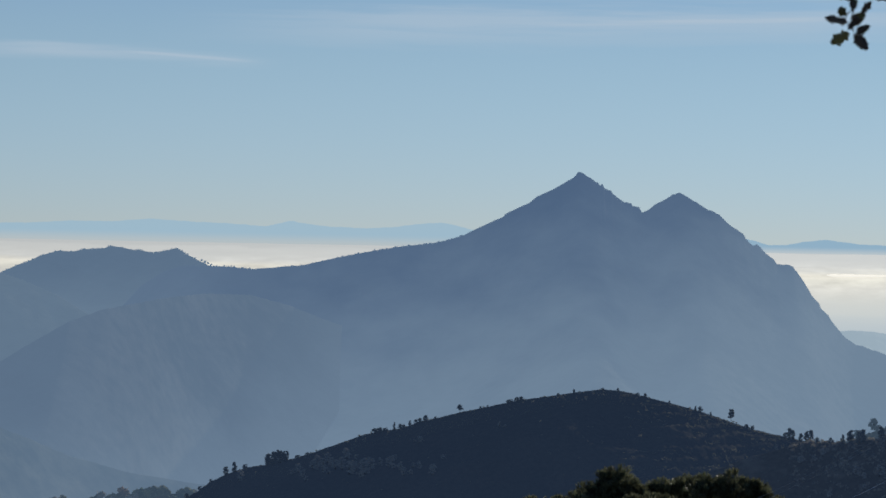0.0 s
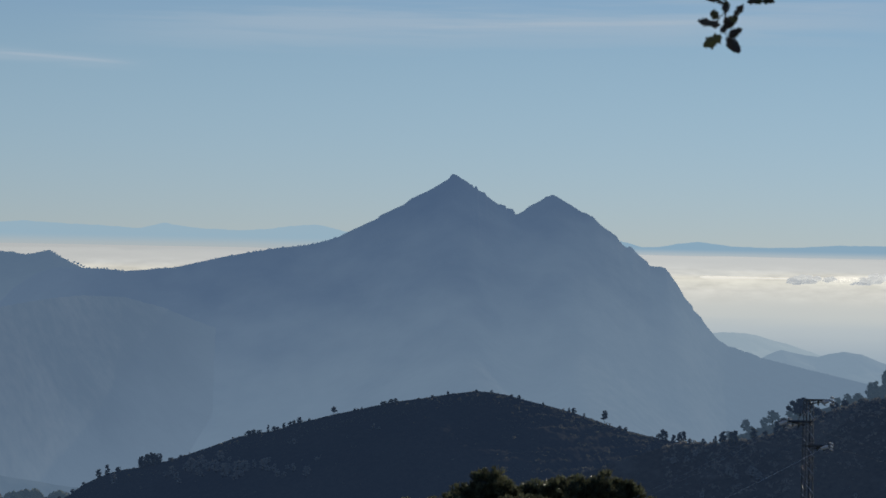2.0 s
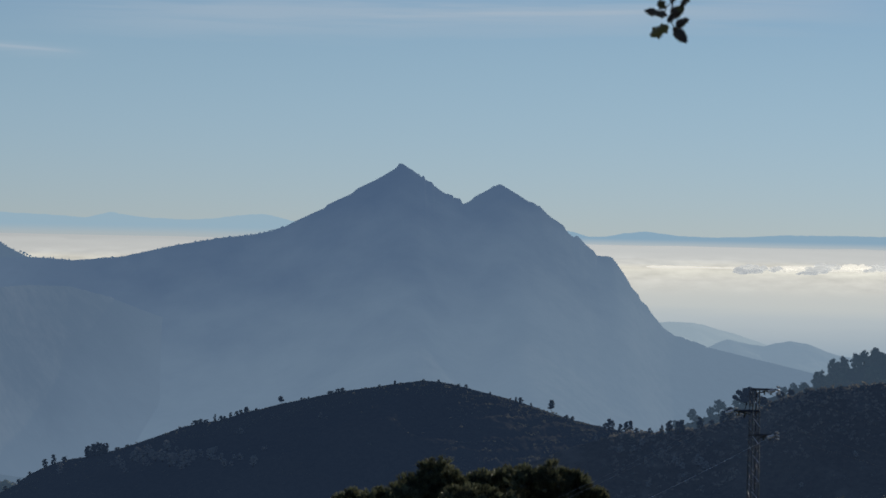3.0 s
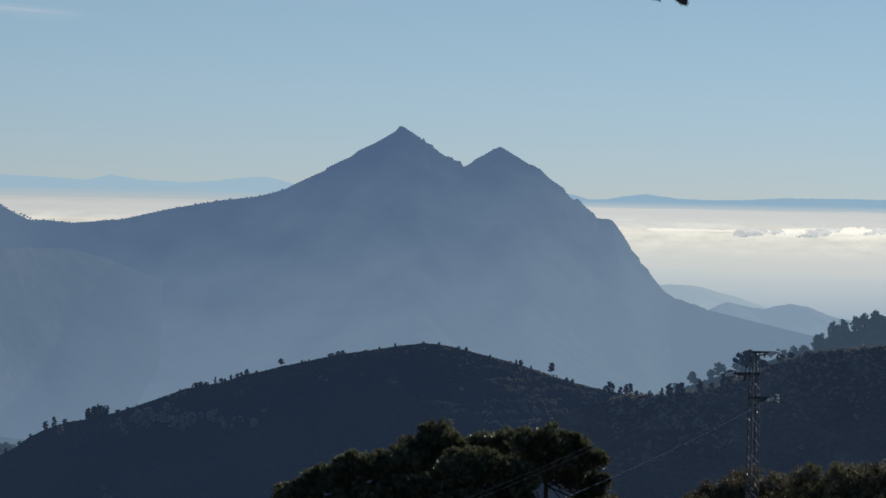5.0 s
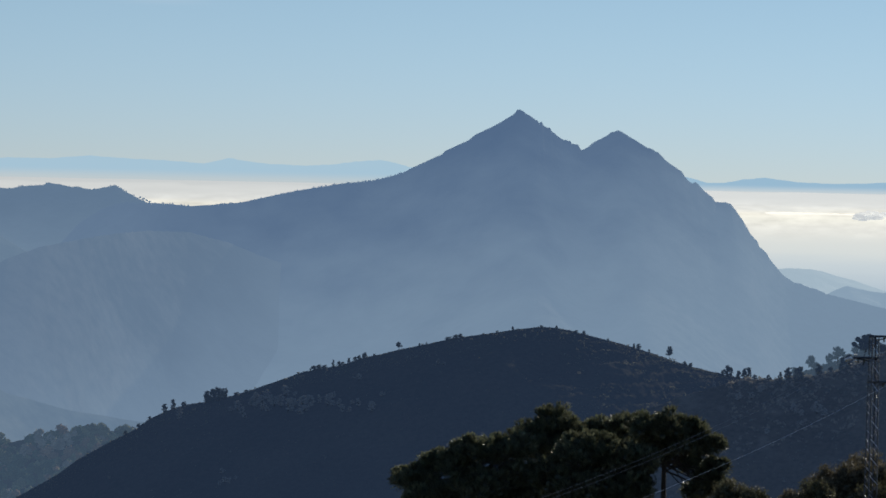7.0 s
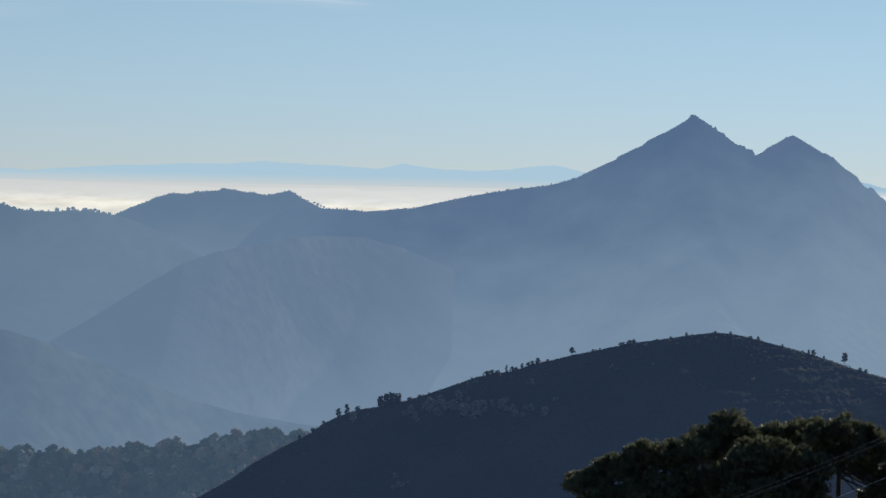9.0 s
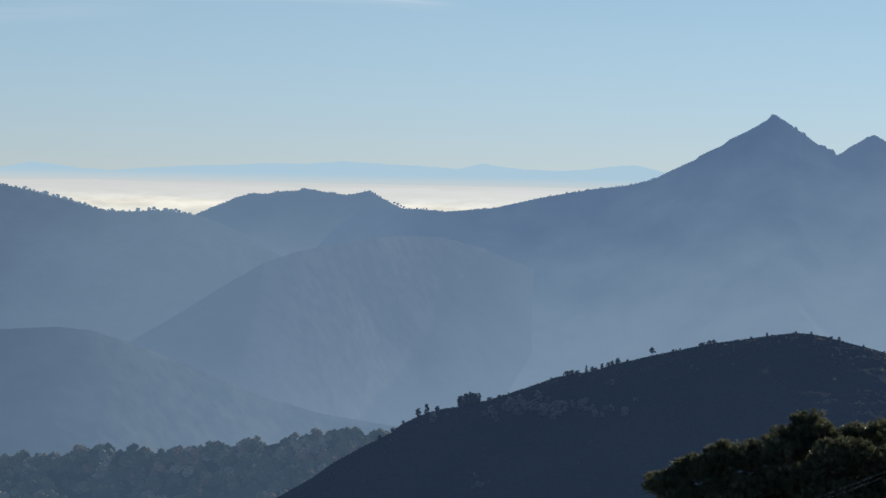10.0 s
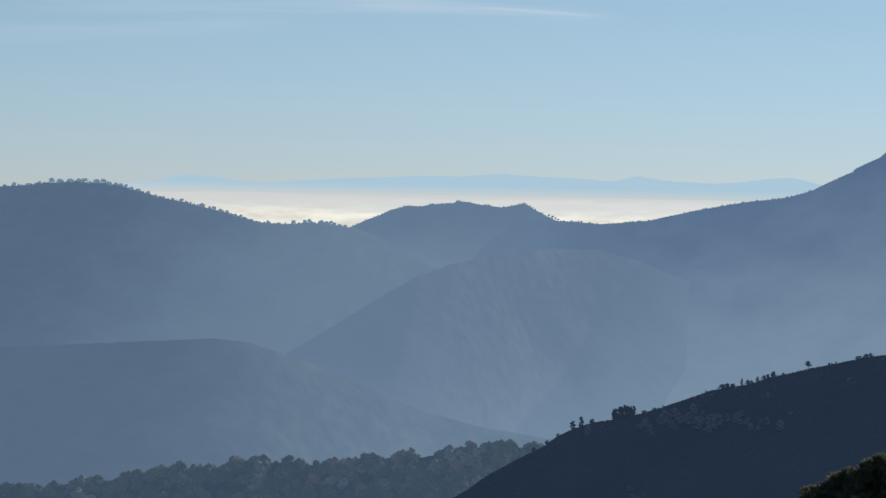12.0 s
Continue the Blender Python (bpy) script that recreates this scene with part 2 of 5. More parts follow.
# haze painted on as emission, paler towards the valleys, tuned per ridge
MOUNTAIN_PAINTED_HAZE = {"painted_glow": (0.069, 0.117, 0.204), "deep_painted_glow": (0.153, 0.222, 0.307), "layer": (-270, 80), "lean": (-0.24, 1.0), "seam_blend": (-400, -150)}
KNOLL_PAINTED_HAZE = {"painted_glow": (0.098, 0.154, 0.234), "deep_painted_glow": (0.132, 0.195, 0.275), "layer": (-110, -5), "lean": (-0.05, 1.0)}
LEFT_PAINTED_HAZE = {"painted_glow": (0.072, 0.114, 0.178), "deep_painted_glow": (0.114, 0.172, 0.248), "layer": (470, 880), "lean": (-1.0, 0.6)}
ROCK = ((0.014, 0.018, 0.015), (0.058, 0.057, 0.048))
LIMESTONE = surface("limestone_and_scrub", *ROCK, 0.006, 0.06, coat=0.0, bump=0.4, specks=((0.062, 0.060, 0.050), 0.012, 0.15), **MOUNTAIN_PAINTED_HAZE)
SPUR_ROCK = surface("limestone_and_pine_scrub", *ROCK, 0.006, 0.06, coat=0.0, bump=0.4, specks=((0.060, 0.060, 0.045), 0.014, 0.2), painted_glow=(0.100, 0.153, 0.230), deep_painted_glow=(0.147, 0.213, 0.298), layer=(-330, -40), lean=(-0.20, 1.0), seam_blend=(-95, -240))
WOODED_ROCK = surface("wooded_limestone", (0.005, 0.009, 0.007), (0.080, 0.078, 0.058), 0.012, 0.06, coat=0.0, bump=0.4, specks=((0.066, 0.064, 0.048), 0.02, 0.2), **LEFT_PAINTED_HAZE)
LOW_ROCK = surface("wooded_low_slope", (0.005, 0.009, 0.007), (0.080, 0.078, 0.058), 0.012, 0.06, coat=0.0, bump=0.4, specks=((0.066, 0.064, 0.048), 0.02, 0.2), painted_glow=(0.076, 0.119, 0.180), deep_painted_glow=(0.106, 0.161, 0.234), layer=(330, 620), lean=(-1.0, 0.0))
KNOLL_ROCK = surface("scrub_with_painted_haze", *ROCK, 0.006, 0.06, coat=0.0, bump=0.4, **KNOLL_PAINTED_HAZE)
# wooded slopes and ridge leaves with haze painted on as blue emission
FAR_WOODS = surface("wooded_slope_painted_haze", (0.05, 0.058, 0.04), (0.10, 0.092, 0.064), 0.06, 0.5, coat=0.0, bump=0.6, painted_glow=(0.031, 0.050, 0.081))
RIDGE_WOODS = surface("ridge_slope_painted_haze", (0.06, 0.07, 0.045), (0.10, 0.09, 0.06), 0.03, 0.3, coat=0.0, bump=0.6, painted_glow=(0.033, 0.053, 0.082))
RIDGE_LEAVES = surface("ridge_leaves_painted_haze", (0.06, 0.075, 0.045), (0.12, 0.11, 0.07), 0.05, 0.5, rough=0.9, island=0.25, coat=0.0, painted_glow=(0.033, 0.053, 0.082))
# thin haze before the near hills and their trees, painted as bluish emission
HILL_PAINTED_HAZE = (0.0112, 0.0195, 0.0375)
SCRUB = surface("dark_hill_scrub", (0.030, 0.033, 0.029), (0.064, 0.060, 0.048), 0.03, 0.5, coat=0.0, bump=0.5, specks=((0.085, 0.078, 0.062), 0.05, 0.22), painted_glow=HILL_PAINTED_HAZE)
HILLSIDE = surface("brown_hillside_scrub", (0.044, 0.041, 0.034), (0.105, 0.092, 0.070), 0.04, 0.5, coat=0.0, bump=0.5, specks=((0.200, 0.175, 0.140), 0.08, 0.5), painted_glow=(0.0104, 0.0172, 0.0315))
# clouds: sunlit rims and shaded undersides painted as emission by height
CLOUD_PUFF = surface("cloud_puff", (0.30, 0.30, 0.30), (0.42, 0.42, 0.42), 0.05, 0.3, coat=0.0, painted_glow=(0.60, 0.60, 0.565), deep_painted_glow=(0.34, 0.36, 0.375), lean=(0.0, 1.0), layer=(-49, -36))
CLOUD_BANK = surface("cloud_bank", (0.22, 0.22, 0.22), (0.34, 0.34, 0.34), 0.03, 0.2, coat=0.0, painted_glow=(0.93, 0.885, 0.77), deep_painted_glow=(0.64, 0.63, 0.57), lean=(-0.007, 1.0), layer=(-54, -44))
# the same bank painted dimmer, for the side away from the sun
DIM_BANK = surface("dim_cloud_bank", (0.22, 0.22, 0.22), (0.34, 0.34, 0.34), 0.03, 0.2, coat=0.0, painted_glow=(0.66, 0.645, 0.585), deep_painted_glow=(0.52, 0.515, 0.485), lean=(0.0, 1.0), layer=(-54, -44))
SOIL = surface("valley_soil", (0.10, 0.10, 0.07), (0.18, 0.16, 0.11), 0.02, 0.4, bump=0.3)
# haze blue and pale misty foot are painted glow
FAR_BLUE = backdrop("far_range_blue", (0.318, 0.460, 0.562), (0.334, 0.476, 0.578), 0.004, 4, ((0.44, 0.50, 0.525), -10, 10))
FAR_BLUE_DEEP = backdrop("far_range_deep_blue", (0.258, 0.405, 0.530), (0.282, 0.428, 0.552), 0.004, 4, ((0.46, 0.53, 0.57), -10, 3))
CLOUD = cloud_layer("cloud_tops")
# mist before the low hills painted on as pale emission
PALE_HILL = surface("low_hills_painted_mist", (0.08, 0.09, 0.08), (0.13, 0.13, 0.11), 0.006, 0.05, coat=0.0, bump=0.4, painted_glow=(0.205, 0.285, 0.37))
FAINT_HILL = surface("faint_hill_painted_mist", (0.10, 0.11, 0.10), (0.14, 0.14, 0.13), 0.006, 0.05, coat=0.0, bump=0.4, painted_glow=(0.30, 0.385, 0.45))
PINE = surface("stone_pine_needles", (0.070, 0.082, 0.044), (0.190, 0.190, 0.112), 0.9, 8, rough=0.45, island=0.55, per_thing=0.15, coat=0.4, thin=0.42)
# solid inner crowns: shade is put into colours darker than the leaves
BUSH_CORE = surface("shaded_twigs", (0.095, 0.088, 0.063), (0.155, 0.140, 0.100), 2.0, 12, coat=0.0)
PINE_CORE = surface("pine_shaded_twigs", (0.080, 0.086, 0.062), (0.130, 0.135, 0.098), 2.0, 12, coat=0.0)
OAK = surface("holm_oak_leaves", (0.110, 0.108, 0.058), (0.215, 0.200, 0.108), 0.5, 6, rough=0.6, island=0.4, per_thing=0.2, coat=0.1, thin=0.3)
HILL_OAK = surface("hill_oak_leaves", (0.055, 0.062, 0.034), (0.14, 0.13, 0.072), 0.5, 6, rough=0.9, island=0.3, per_thing=0.3, coat=0.0, painted_glow=HILL_PAINTED_HAZE, thin=0.3)
HILL_BUSH = surface("hill_scrub_leaves", (0.110, 0.115, 0.080), (0.205, 0.192, 0.134), 0.05, 1.5, rough=0.9, island=0.3, coat=0.0, painted_glow=HILL_PAINTED_HAZE, thin=0.55)
# lighter, browner copy of the hill scrub, with more painted haze
RIM_BUSH = surface("pale_rim_scrub_leaves", (0.125, 0.115, 0.080), (0.260, 0.225, 0.155), 0.08, 1.5, rough=0.9, island=0.35, coat=0.0, painted_glow=(0.0135, 0.022, 0.040), thin=0.5)
# hill trees' solid cores, crown shade put into a darker colour
HILL_CORE = surface("hill_shaded_twigs", (0.032, 0.034, 0.026), (0.052, 0.052, 0.040), 0.5, 4, coat=0.0, painted_glow=HILL_PAINTED_HAZE)
# pale trees' twigs, brightened for sunlight that does not reach them
PALE_CORE = surface("pale_brightened_twigs", (0.20, 0.19, 0.155), (0.30, 0.28, 0.225), 0.5, 4, coat=0.0, painted_glow=HILL_PAINTED_HAZE)
AUTUMN = surface("autumn_leaves", (0.145, 0.125, 0.075), (0.255, 0.218, 0.132), 0.5, 6, rough=0.6, island=0.4, per_thing=0.2, coat=0.1, thin=0.3)
# valley forest: its blue haze is emission in the leaf materials
WOOD_PAINTED_HAZE = (0.031, 0.050, 0.081)
WOOD_LOOK = {"rough": 0.9, "island": 0.22, "coat": 0.0, "painted_glow": WOOD_PAINTED_HAZE, "thin": 0.35}
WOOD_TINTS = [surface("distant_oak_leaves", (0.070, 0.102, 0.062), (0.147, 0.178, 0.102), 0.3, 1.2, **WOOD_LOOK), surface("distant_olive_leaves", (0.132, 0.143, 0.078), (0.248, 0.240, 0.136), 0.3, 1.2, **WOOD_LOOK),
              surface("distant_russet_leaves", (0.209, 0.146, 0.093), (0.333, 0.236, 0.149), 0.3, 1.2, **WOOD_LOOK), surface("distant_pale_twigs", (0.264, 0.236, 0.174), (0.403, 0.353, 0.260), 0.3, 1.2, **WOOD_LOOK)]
# far crest trees glow with the painted haze of their ridges
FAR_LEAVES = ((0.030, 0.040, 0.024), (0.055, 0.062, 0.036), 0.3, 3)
RIDGE_TREES = surface("distant_ridge_trees", *FAR_LEAVES, rough=0.9, coat=0.0, **MOUNTAIN_PAINTED_HAZE)
KNOLL_TREES = surface("distant_knoll_trees", *FAR_LEAVES, rough=0.9, coat=0.0, **KNOLL_PAINTED_HAZE)
LEFT_TREES = surface("distant_crest_trees", *FAR_LEAVES, rough=0.9, coat=0.0, **LEFT_PAINTED_HAZE)
# pale foliage, its colour raised further to stand in for sunlit tops
BARE = surface("pale_brightened_foliage", (0.18, 0.17, 0.135), (0.30, 0.27, 0.21), 0.5, 5, island=0.25, painted_glow=HILL_PAINTED_HAZE)
BARK = surface("rough_bark", (0.035, 0.028, 0.020), (0.075, 0.058, 0.042), 3, 30, bump=0.02)
# brighter copy of the steel: sun glints put into its colour
GLINT_STEEL = surface("steel_with_painted_glint", (0.66, 0.69, 0.73), (0.80, 0.83, 0.87), 3, 40, rough=0.5, metal=1.0)
STEEL = surface("galvanised_steel", (0.10, 0.105, 0.112), (0.17, 0.176, 0.186), 3, 40, rough=0.42, metal=0.7)
GLASS_DISC = surface("white_glazed_insulator", (0.85, 0.86, 0.86), (0.95, 0.95, 0.95), 5, 40, rough=0.5, metal=0.6, coat=1.0, thin=0.2)
CABLE = surface("weathered_aluminium_cable", (0.25, 0.255, 0.265), (0.36, 0.365, 0.375), 2, 20, rough=0.45, metal=0.4)
LEAF = surface("leathery_leaf", (0.040, 0.048, 0.020), (0.070, 0.074, 0.032), 30, 300, rough=0.5, bump=0.002, per_thing=0.3, thin=0.15)
LEAF_BROWN = surface("browning_leaf", (0.065, 0.050, 0.036), (0.095, 0.070, 0.052), 30, 300, rough=0.6, bump=0.002, per_thing=0.3)


# ---- helpers ----
def link_mesh(name, verts, faces, material, parent=None, label="", smooth=False):
    me = bpy.data.meshes.new(name)
    me.from_pydata([tuple(v) for v in verts], [], faces)
    me.materials.append(material)
    if smooth:
        me.polygons.foreach_set("use_smooth", [True] * len(me.polygons))
    me.update()
    ob = new(name, me)
    if parent:
        ob.parent = parent
    if label:
        ob["label"] = label
    return ob


def part(name, bm, material, parent, label="", smooth=False):
    me = bpy.data.meshes.new(name)
    bm.to_mesh(me)
    bm.free()
    me.materials.append(material)
    if smooth:
        me.polygons.foreach_set("use_smooth", [True] * len(me.polygons))
    ob = new(name, me)
    ob.parent = parent
    if label:
        ob["label"] = label
    return ob


def lattice_noise(x, y, seed):
    """Smooth value noise in -1..1 for arrays."""
    xi, yi = np.floor(x).astype(np.int64), np.floor(y).astype(np.int64)
    fx, fy = x - xi, y - yi
    fx, fy = fx * fx * fx * (fx * (fx * 6 - 15) + 10), fy * fy * fy * (fy * (fy * 6 - 15) + 10)

    def h(a, b):
        k = (a * 374761393 + b * 668265263 + seed * 1442695041) & 0xFFFFFFFF
        k = ((k ^ (k >> 13)) * 1274126177) & 0xFFFFFFFF
        return ((k ^ (k >> 16)) & 0xFFFF) / 32767.5 - 1
    top = h(xi, yi) * (1 - fx) + h(xi + 1, yi) * fx
    bottom = h(xi, yi + 1) * (1 - fx) + h(xi + 1, yi + 1) * fx
    return top * (1 - fy) + bottom * fy


def fbm(x, y, seed, octaves=4):
    total, amp = 0, 1.0
    for i in range(octaves):
        total = total + amp * lattice_noise(x * 2 ** i, y * 2 ** i, seed + 17 * i)
        amp *= 0.5
    return total / 1.9


def ridge(name, crest, material, front, back, step, rough, gully, seed, label, category="mountain", floor_z=-300.0, rows=70, terrace=None, teeth=None, grain=None, soft=30.0):
    """A mountain or hill: crest is a row of (x, y, z); front and back are (distance, drop) profiles down its two sides."""
    c = np.array(crest, float)
    run = np.concatenate(([0], np.cumsum(np.hypot(np.diff(c[:, 0]), np.diff(c[:, 1])))))
    u = np.arange(0, run[-1] + step, step)
    cx, cy, cz = (np.interp(u, run, c[:, i]) for i in range(3))
    cz = cz + rough * fbm(u / (rough * 9), u * 0 + 3.3, seed, 4)
    if teeth:
        span = np.clip((u - teeth[0]) / 20, 0, 1) * np.clip((teeth[1] - u) / 20, 0, 1)
        cz = cz + span * teeth[2] * (np.abs(fbm(u / 11, u * 0 + 7.7, seed + 8, 3)) * 2 - 0.25)
    # the crest's small teeth do not run down the slopes
    reach = max(3, int(45 / step) | 1)
    calm = np.convolve(np.pad(cz, reach // 2, mode="edge"), np.ones(reach) / reach, mode="valid")
    f, b = np.array(front, float), np.array(back, float)
    s = np.concatenate((-b[-1, 0] * np.linspace(1, 0, max(8, rows // 4)) ** 1.6, f[-1, 0] * np.linspace(0, 1, rows)[1:] ** 1.5))
    S, U = np.meshgrid(s, u, indexing="ij")
    drop = np.where(S < 0, np.interp(-S, b[:, 0], b[:, 1]), np.interp(S, f[:, 0], f[:, 1]))
    away = np.abs(S)
    g = grain or gully
    n1 = fbm(U / (g * 6) + fbm(U / 300, S / 300, seed + 5, 2), S / (g * 8), seed + 1, 4)
    n2 = fbm(U / (g * 1.3), S / (g * 1.6), seed + 2, 3)
    near_crest = np.exp(-away / soft)
    Z = cz[None, :] * near_crest + calm[None, :] * (1 - near_crest) - drop + gully * np.minimum(away / (gully * 5), 1) * (n1 - 0.45) + 0.12 * gully * np.minimum(away / gully, 1) * n2
    if terrace:
        steps = np.clip((U - terrace[0]) / 15, 0, 1) * np.clip((terrace[1] - U) / 15, 0, 1) * np.minimum(away / 8, 1)
        Z = Z + steps * 1.7 * (((Z + 1.2 * n2) / 3.4) % 1.0 - 0.5)
    Z = np.maximum(Z, floor_z)
    wiggle = gully * 2 * np.minimum(away / (gully * 8), 1) * fbm(U / (g * 10), S / (g * 10), seed + 3, 2)
    verts = np.stack([np.broadcast_to(cx, S.shape) + wiggle, np.broadcast_to(cy, S.shape) - S, Z], -1).reshape(-1, 3)
    m, k = len(s), len(u)
    i, j = np.meshgrid(np.arange(m - 1), np.arange(k - 1), indexing="ij")
    q = (i * k + j).ravel()
    faces = np.stack([q, q + k, q + k + 1, q + 1], 1).tolist()
    ob = link_mesh(name, verts.tolist(), faces, material, smooth=True)
    return tagged(ob, label, category, kind="structure"), BVHTree.FromPolygons(verts.tolist(), faces)


def stand(tree, x, y):
    """The height of a slope at (x, y)."""
    hit = tree.ray_cast(Vector((x, y, 500)), Vector((0, 0, -1)))[0]
    return hit.z if hit else None


def tube(bm, points, radii, sides=7):
    """A bent round bar through points into bm."""
    rings = []
    for i, p in enumerate(points):
        p = Vector(p)
        ahead = (Vector(points[min(i + 1, len(points) - 1)]) - Vector(points[max(i - 1, 0)])).normalized()
        a = ahead.orthogonal().normalized()
        b = ahead.cross(a)
        rings.append([bm.verts.new(p + radii[i] * (math.cos(t) * a + math.sin(t) * b)) for t in (2 * math.pi * k / sides for k in range(sides))])
    for r0, r1 in zip(rings, rings[1:]):
        for k in range(sides):
            bm.faces.new((r0[k], r0[(k + 1) % sides], r1[(k + 1) % sides], r1[k]))
    for r in (rings[0], rings[-1]):
        bm.faces.new(r)


# ---- ground ----
def ground_z(x, y):
    z = np.interp(y, [-5000, -400, -40, 0, 6, 60, 140, 190, 260, 500, 900, 1500, 2100, 3300, 5000],
                  [-60, 10, 3, 0, -0.4, -8.0, -16.5, -22.5, -34, -76, -112, -190, -290, -300, -320])
    lean = 0.28 * np.minimum(np.maximum(-(x - 5), 0), 60) * np.interp(y, [20, 80, 250, 500], [0, 1, 1, 0])
    rise = 0.16 * np.minimum(np.maximum(x - 40, 0), 70) * np.interp(y, [190, 300, 400, 700], [0, 1, 1, 0])
    return z - lean + rise


def build_ground():
    r = np.concatenate(([0.0], np.geomspace(0.8, 4900, 110)))
    a = np.linspace(0, 2 * np.pi, 181)[:-1]
    Rr, A = np.meshgrid(r, a, indexing="ij")
    x, y = Rr * np.sin(A), Rr * np.cos(A)
    z = ground_z(x, y) + np.minimum(Rr * 0.004, 3) * fbm(x / 25, y / 25, 91, 4)
    verts = np.stack([x, y, z], -1).reshape(-1, 3)
    k = len(a)
    faces = []
    for i in range(len(r) - 1):
        for j in range(k):
            faces.append((i * k + j, i * k + (j + 1) % k, (i + 1) * k + (j + 1) % k, (i + 1) * k + j))
    tagged(link_mesh("ground", verts, faces, SOIL, smooth=True), "dry grassy soil falling away into the valley", "ground", kind="structure")


build_ground()

# ---- mountains ----
WEST = [(-470, -150), (-430, -105), (-395, -66), (-365, -46), (-340, -38), (-300, -38), (-273, -39), (-250, -41), (-225, -39), (-184, -35), (-148, -26.5), (-113, -18.5), (-76, -11.5), (-46, -6.5), (-17, -3.5), (-2, -0.5), (13, 3.5)]
PEAKS = [(27, 8), (46, 18), (71, 30), (80, 34), (83, 38), (101, 47), (114, 53), (124, 61.5), (145, 71.5), (171, 87), (175, 91), (176.5, 94.7), (180.5, 94.7), (185, 92.5), (197, 84.5), (202, 81), (203.5, 82), (206.5, 77), (209.5, 79), (212.5, 73), (221, 71),
         (224, 66), (239, 56), (248, 54.6), (250, 50), (258.5, 49.5), (262, 43), (271, 47), (278, 53), (294, 61.5), (302, 67), (311, 70.2), (322, 64.3), (331, 59.3), (347, 49.2), (363.5, 42), (377, 29.7), (395.5, 17.4), (400, 10), (410, 1.3), (414.5, 3.6), (426, -7.3), (437, -16), (441.5, -22)]
EAST = [(457, -22.4), (462, -25.3), (472, -37.8), (476.5, -43), (484, -55.5), (487.5, -63), (498, -72.4), (500, -79), (510.5, -88), (514.5, -95.3), (525, -108), (530.5, -114.4), (537.5, -120.3), (546, -125.4), (558, -129), (576, -133.8),
        (591, -140.3), (607, -143.7), (629, -148.6), (652, -154.2), (675, -159), (705, -166), (736, -173), (803, -187), (900, -230)]
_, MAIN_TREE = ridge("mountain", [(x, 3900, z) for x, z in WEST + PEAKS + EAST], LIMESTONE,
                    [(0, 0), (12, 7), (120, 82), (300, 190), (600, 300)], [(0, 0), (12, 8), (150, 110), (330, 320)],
                    1.2, 0.35, 0.8, 11, "twin-peaked limestone mountain, blue with painted haze, above the valley", teeth=(640, 1080, 1.5), grain=16)
KNOLL = [(-680, -95), (-640, -70), (-617, -55), (-602, -48), (-594, -44), (-579, -39), (-561, -30), (-537, -23), (-517, -24), (-505, -21.5), (-489, -19.5), (-473, -18.5), (-464, -15), (-451, -16.5), (-433, -20), (-424, -20), (-405, -23.5), (-393, -21.5), (-371, -16.5),
         (-357, -25), (-341, -33), (-325, -40.5), (-313, -41), (-281, -43), (-250, -48), (-200, -60)]
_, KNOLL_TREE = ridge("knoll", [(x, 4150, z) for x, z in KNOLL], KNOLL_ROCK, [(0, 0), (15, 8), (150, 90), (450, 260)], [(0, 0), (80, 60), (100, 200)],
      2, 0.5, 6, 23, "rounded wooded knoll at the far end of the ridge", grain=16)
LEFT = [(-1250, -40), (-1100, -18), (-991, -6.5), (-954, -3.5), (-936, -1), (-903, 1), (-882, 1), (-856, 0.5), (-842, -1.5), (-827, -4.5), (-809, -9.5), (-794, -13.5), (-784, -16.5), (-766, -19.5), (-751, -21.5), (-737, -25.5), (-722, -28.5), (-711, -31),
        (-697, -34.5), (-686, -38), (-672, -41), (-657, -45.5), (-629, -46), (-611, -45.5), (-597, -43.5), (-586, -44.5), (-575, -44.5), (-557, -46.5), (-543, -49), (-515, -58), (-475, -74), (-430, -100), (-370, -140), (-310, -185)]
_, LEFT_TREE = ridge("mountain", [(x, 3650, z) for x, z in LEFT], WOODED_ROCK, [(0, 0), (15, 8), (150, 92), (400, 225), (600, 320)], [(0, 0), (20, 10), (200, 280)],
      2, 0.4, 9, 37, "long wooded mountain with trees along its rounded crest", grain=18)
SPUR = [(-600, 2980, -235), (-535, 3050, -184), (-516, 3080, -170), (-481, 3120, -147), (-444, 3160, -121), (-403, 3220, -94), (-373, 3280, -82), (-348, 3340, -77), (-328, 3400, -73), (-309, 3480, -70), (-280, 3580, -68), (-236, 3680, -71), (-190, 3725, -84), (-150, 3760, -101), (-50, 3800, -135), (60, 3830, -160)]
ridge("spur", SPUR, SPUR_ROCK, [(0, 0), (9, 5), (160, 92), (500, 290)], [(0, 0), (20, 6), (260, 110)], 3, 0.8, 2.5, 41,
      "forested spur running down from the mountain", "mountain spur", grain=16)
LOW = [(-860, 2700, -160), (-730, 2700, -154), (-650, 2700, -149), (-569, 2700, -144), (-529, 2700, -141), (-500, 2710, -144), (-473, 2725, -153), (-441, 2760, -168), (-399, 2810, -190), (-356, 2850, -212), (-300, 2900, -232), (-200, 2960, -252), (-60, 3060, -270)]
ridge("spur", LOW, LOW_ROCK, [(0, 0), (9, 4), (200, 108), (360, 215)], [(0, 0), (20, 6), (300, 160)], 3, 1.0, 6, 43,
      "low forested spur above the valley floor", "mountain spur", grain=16)
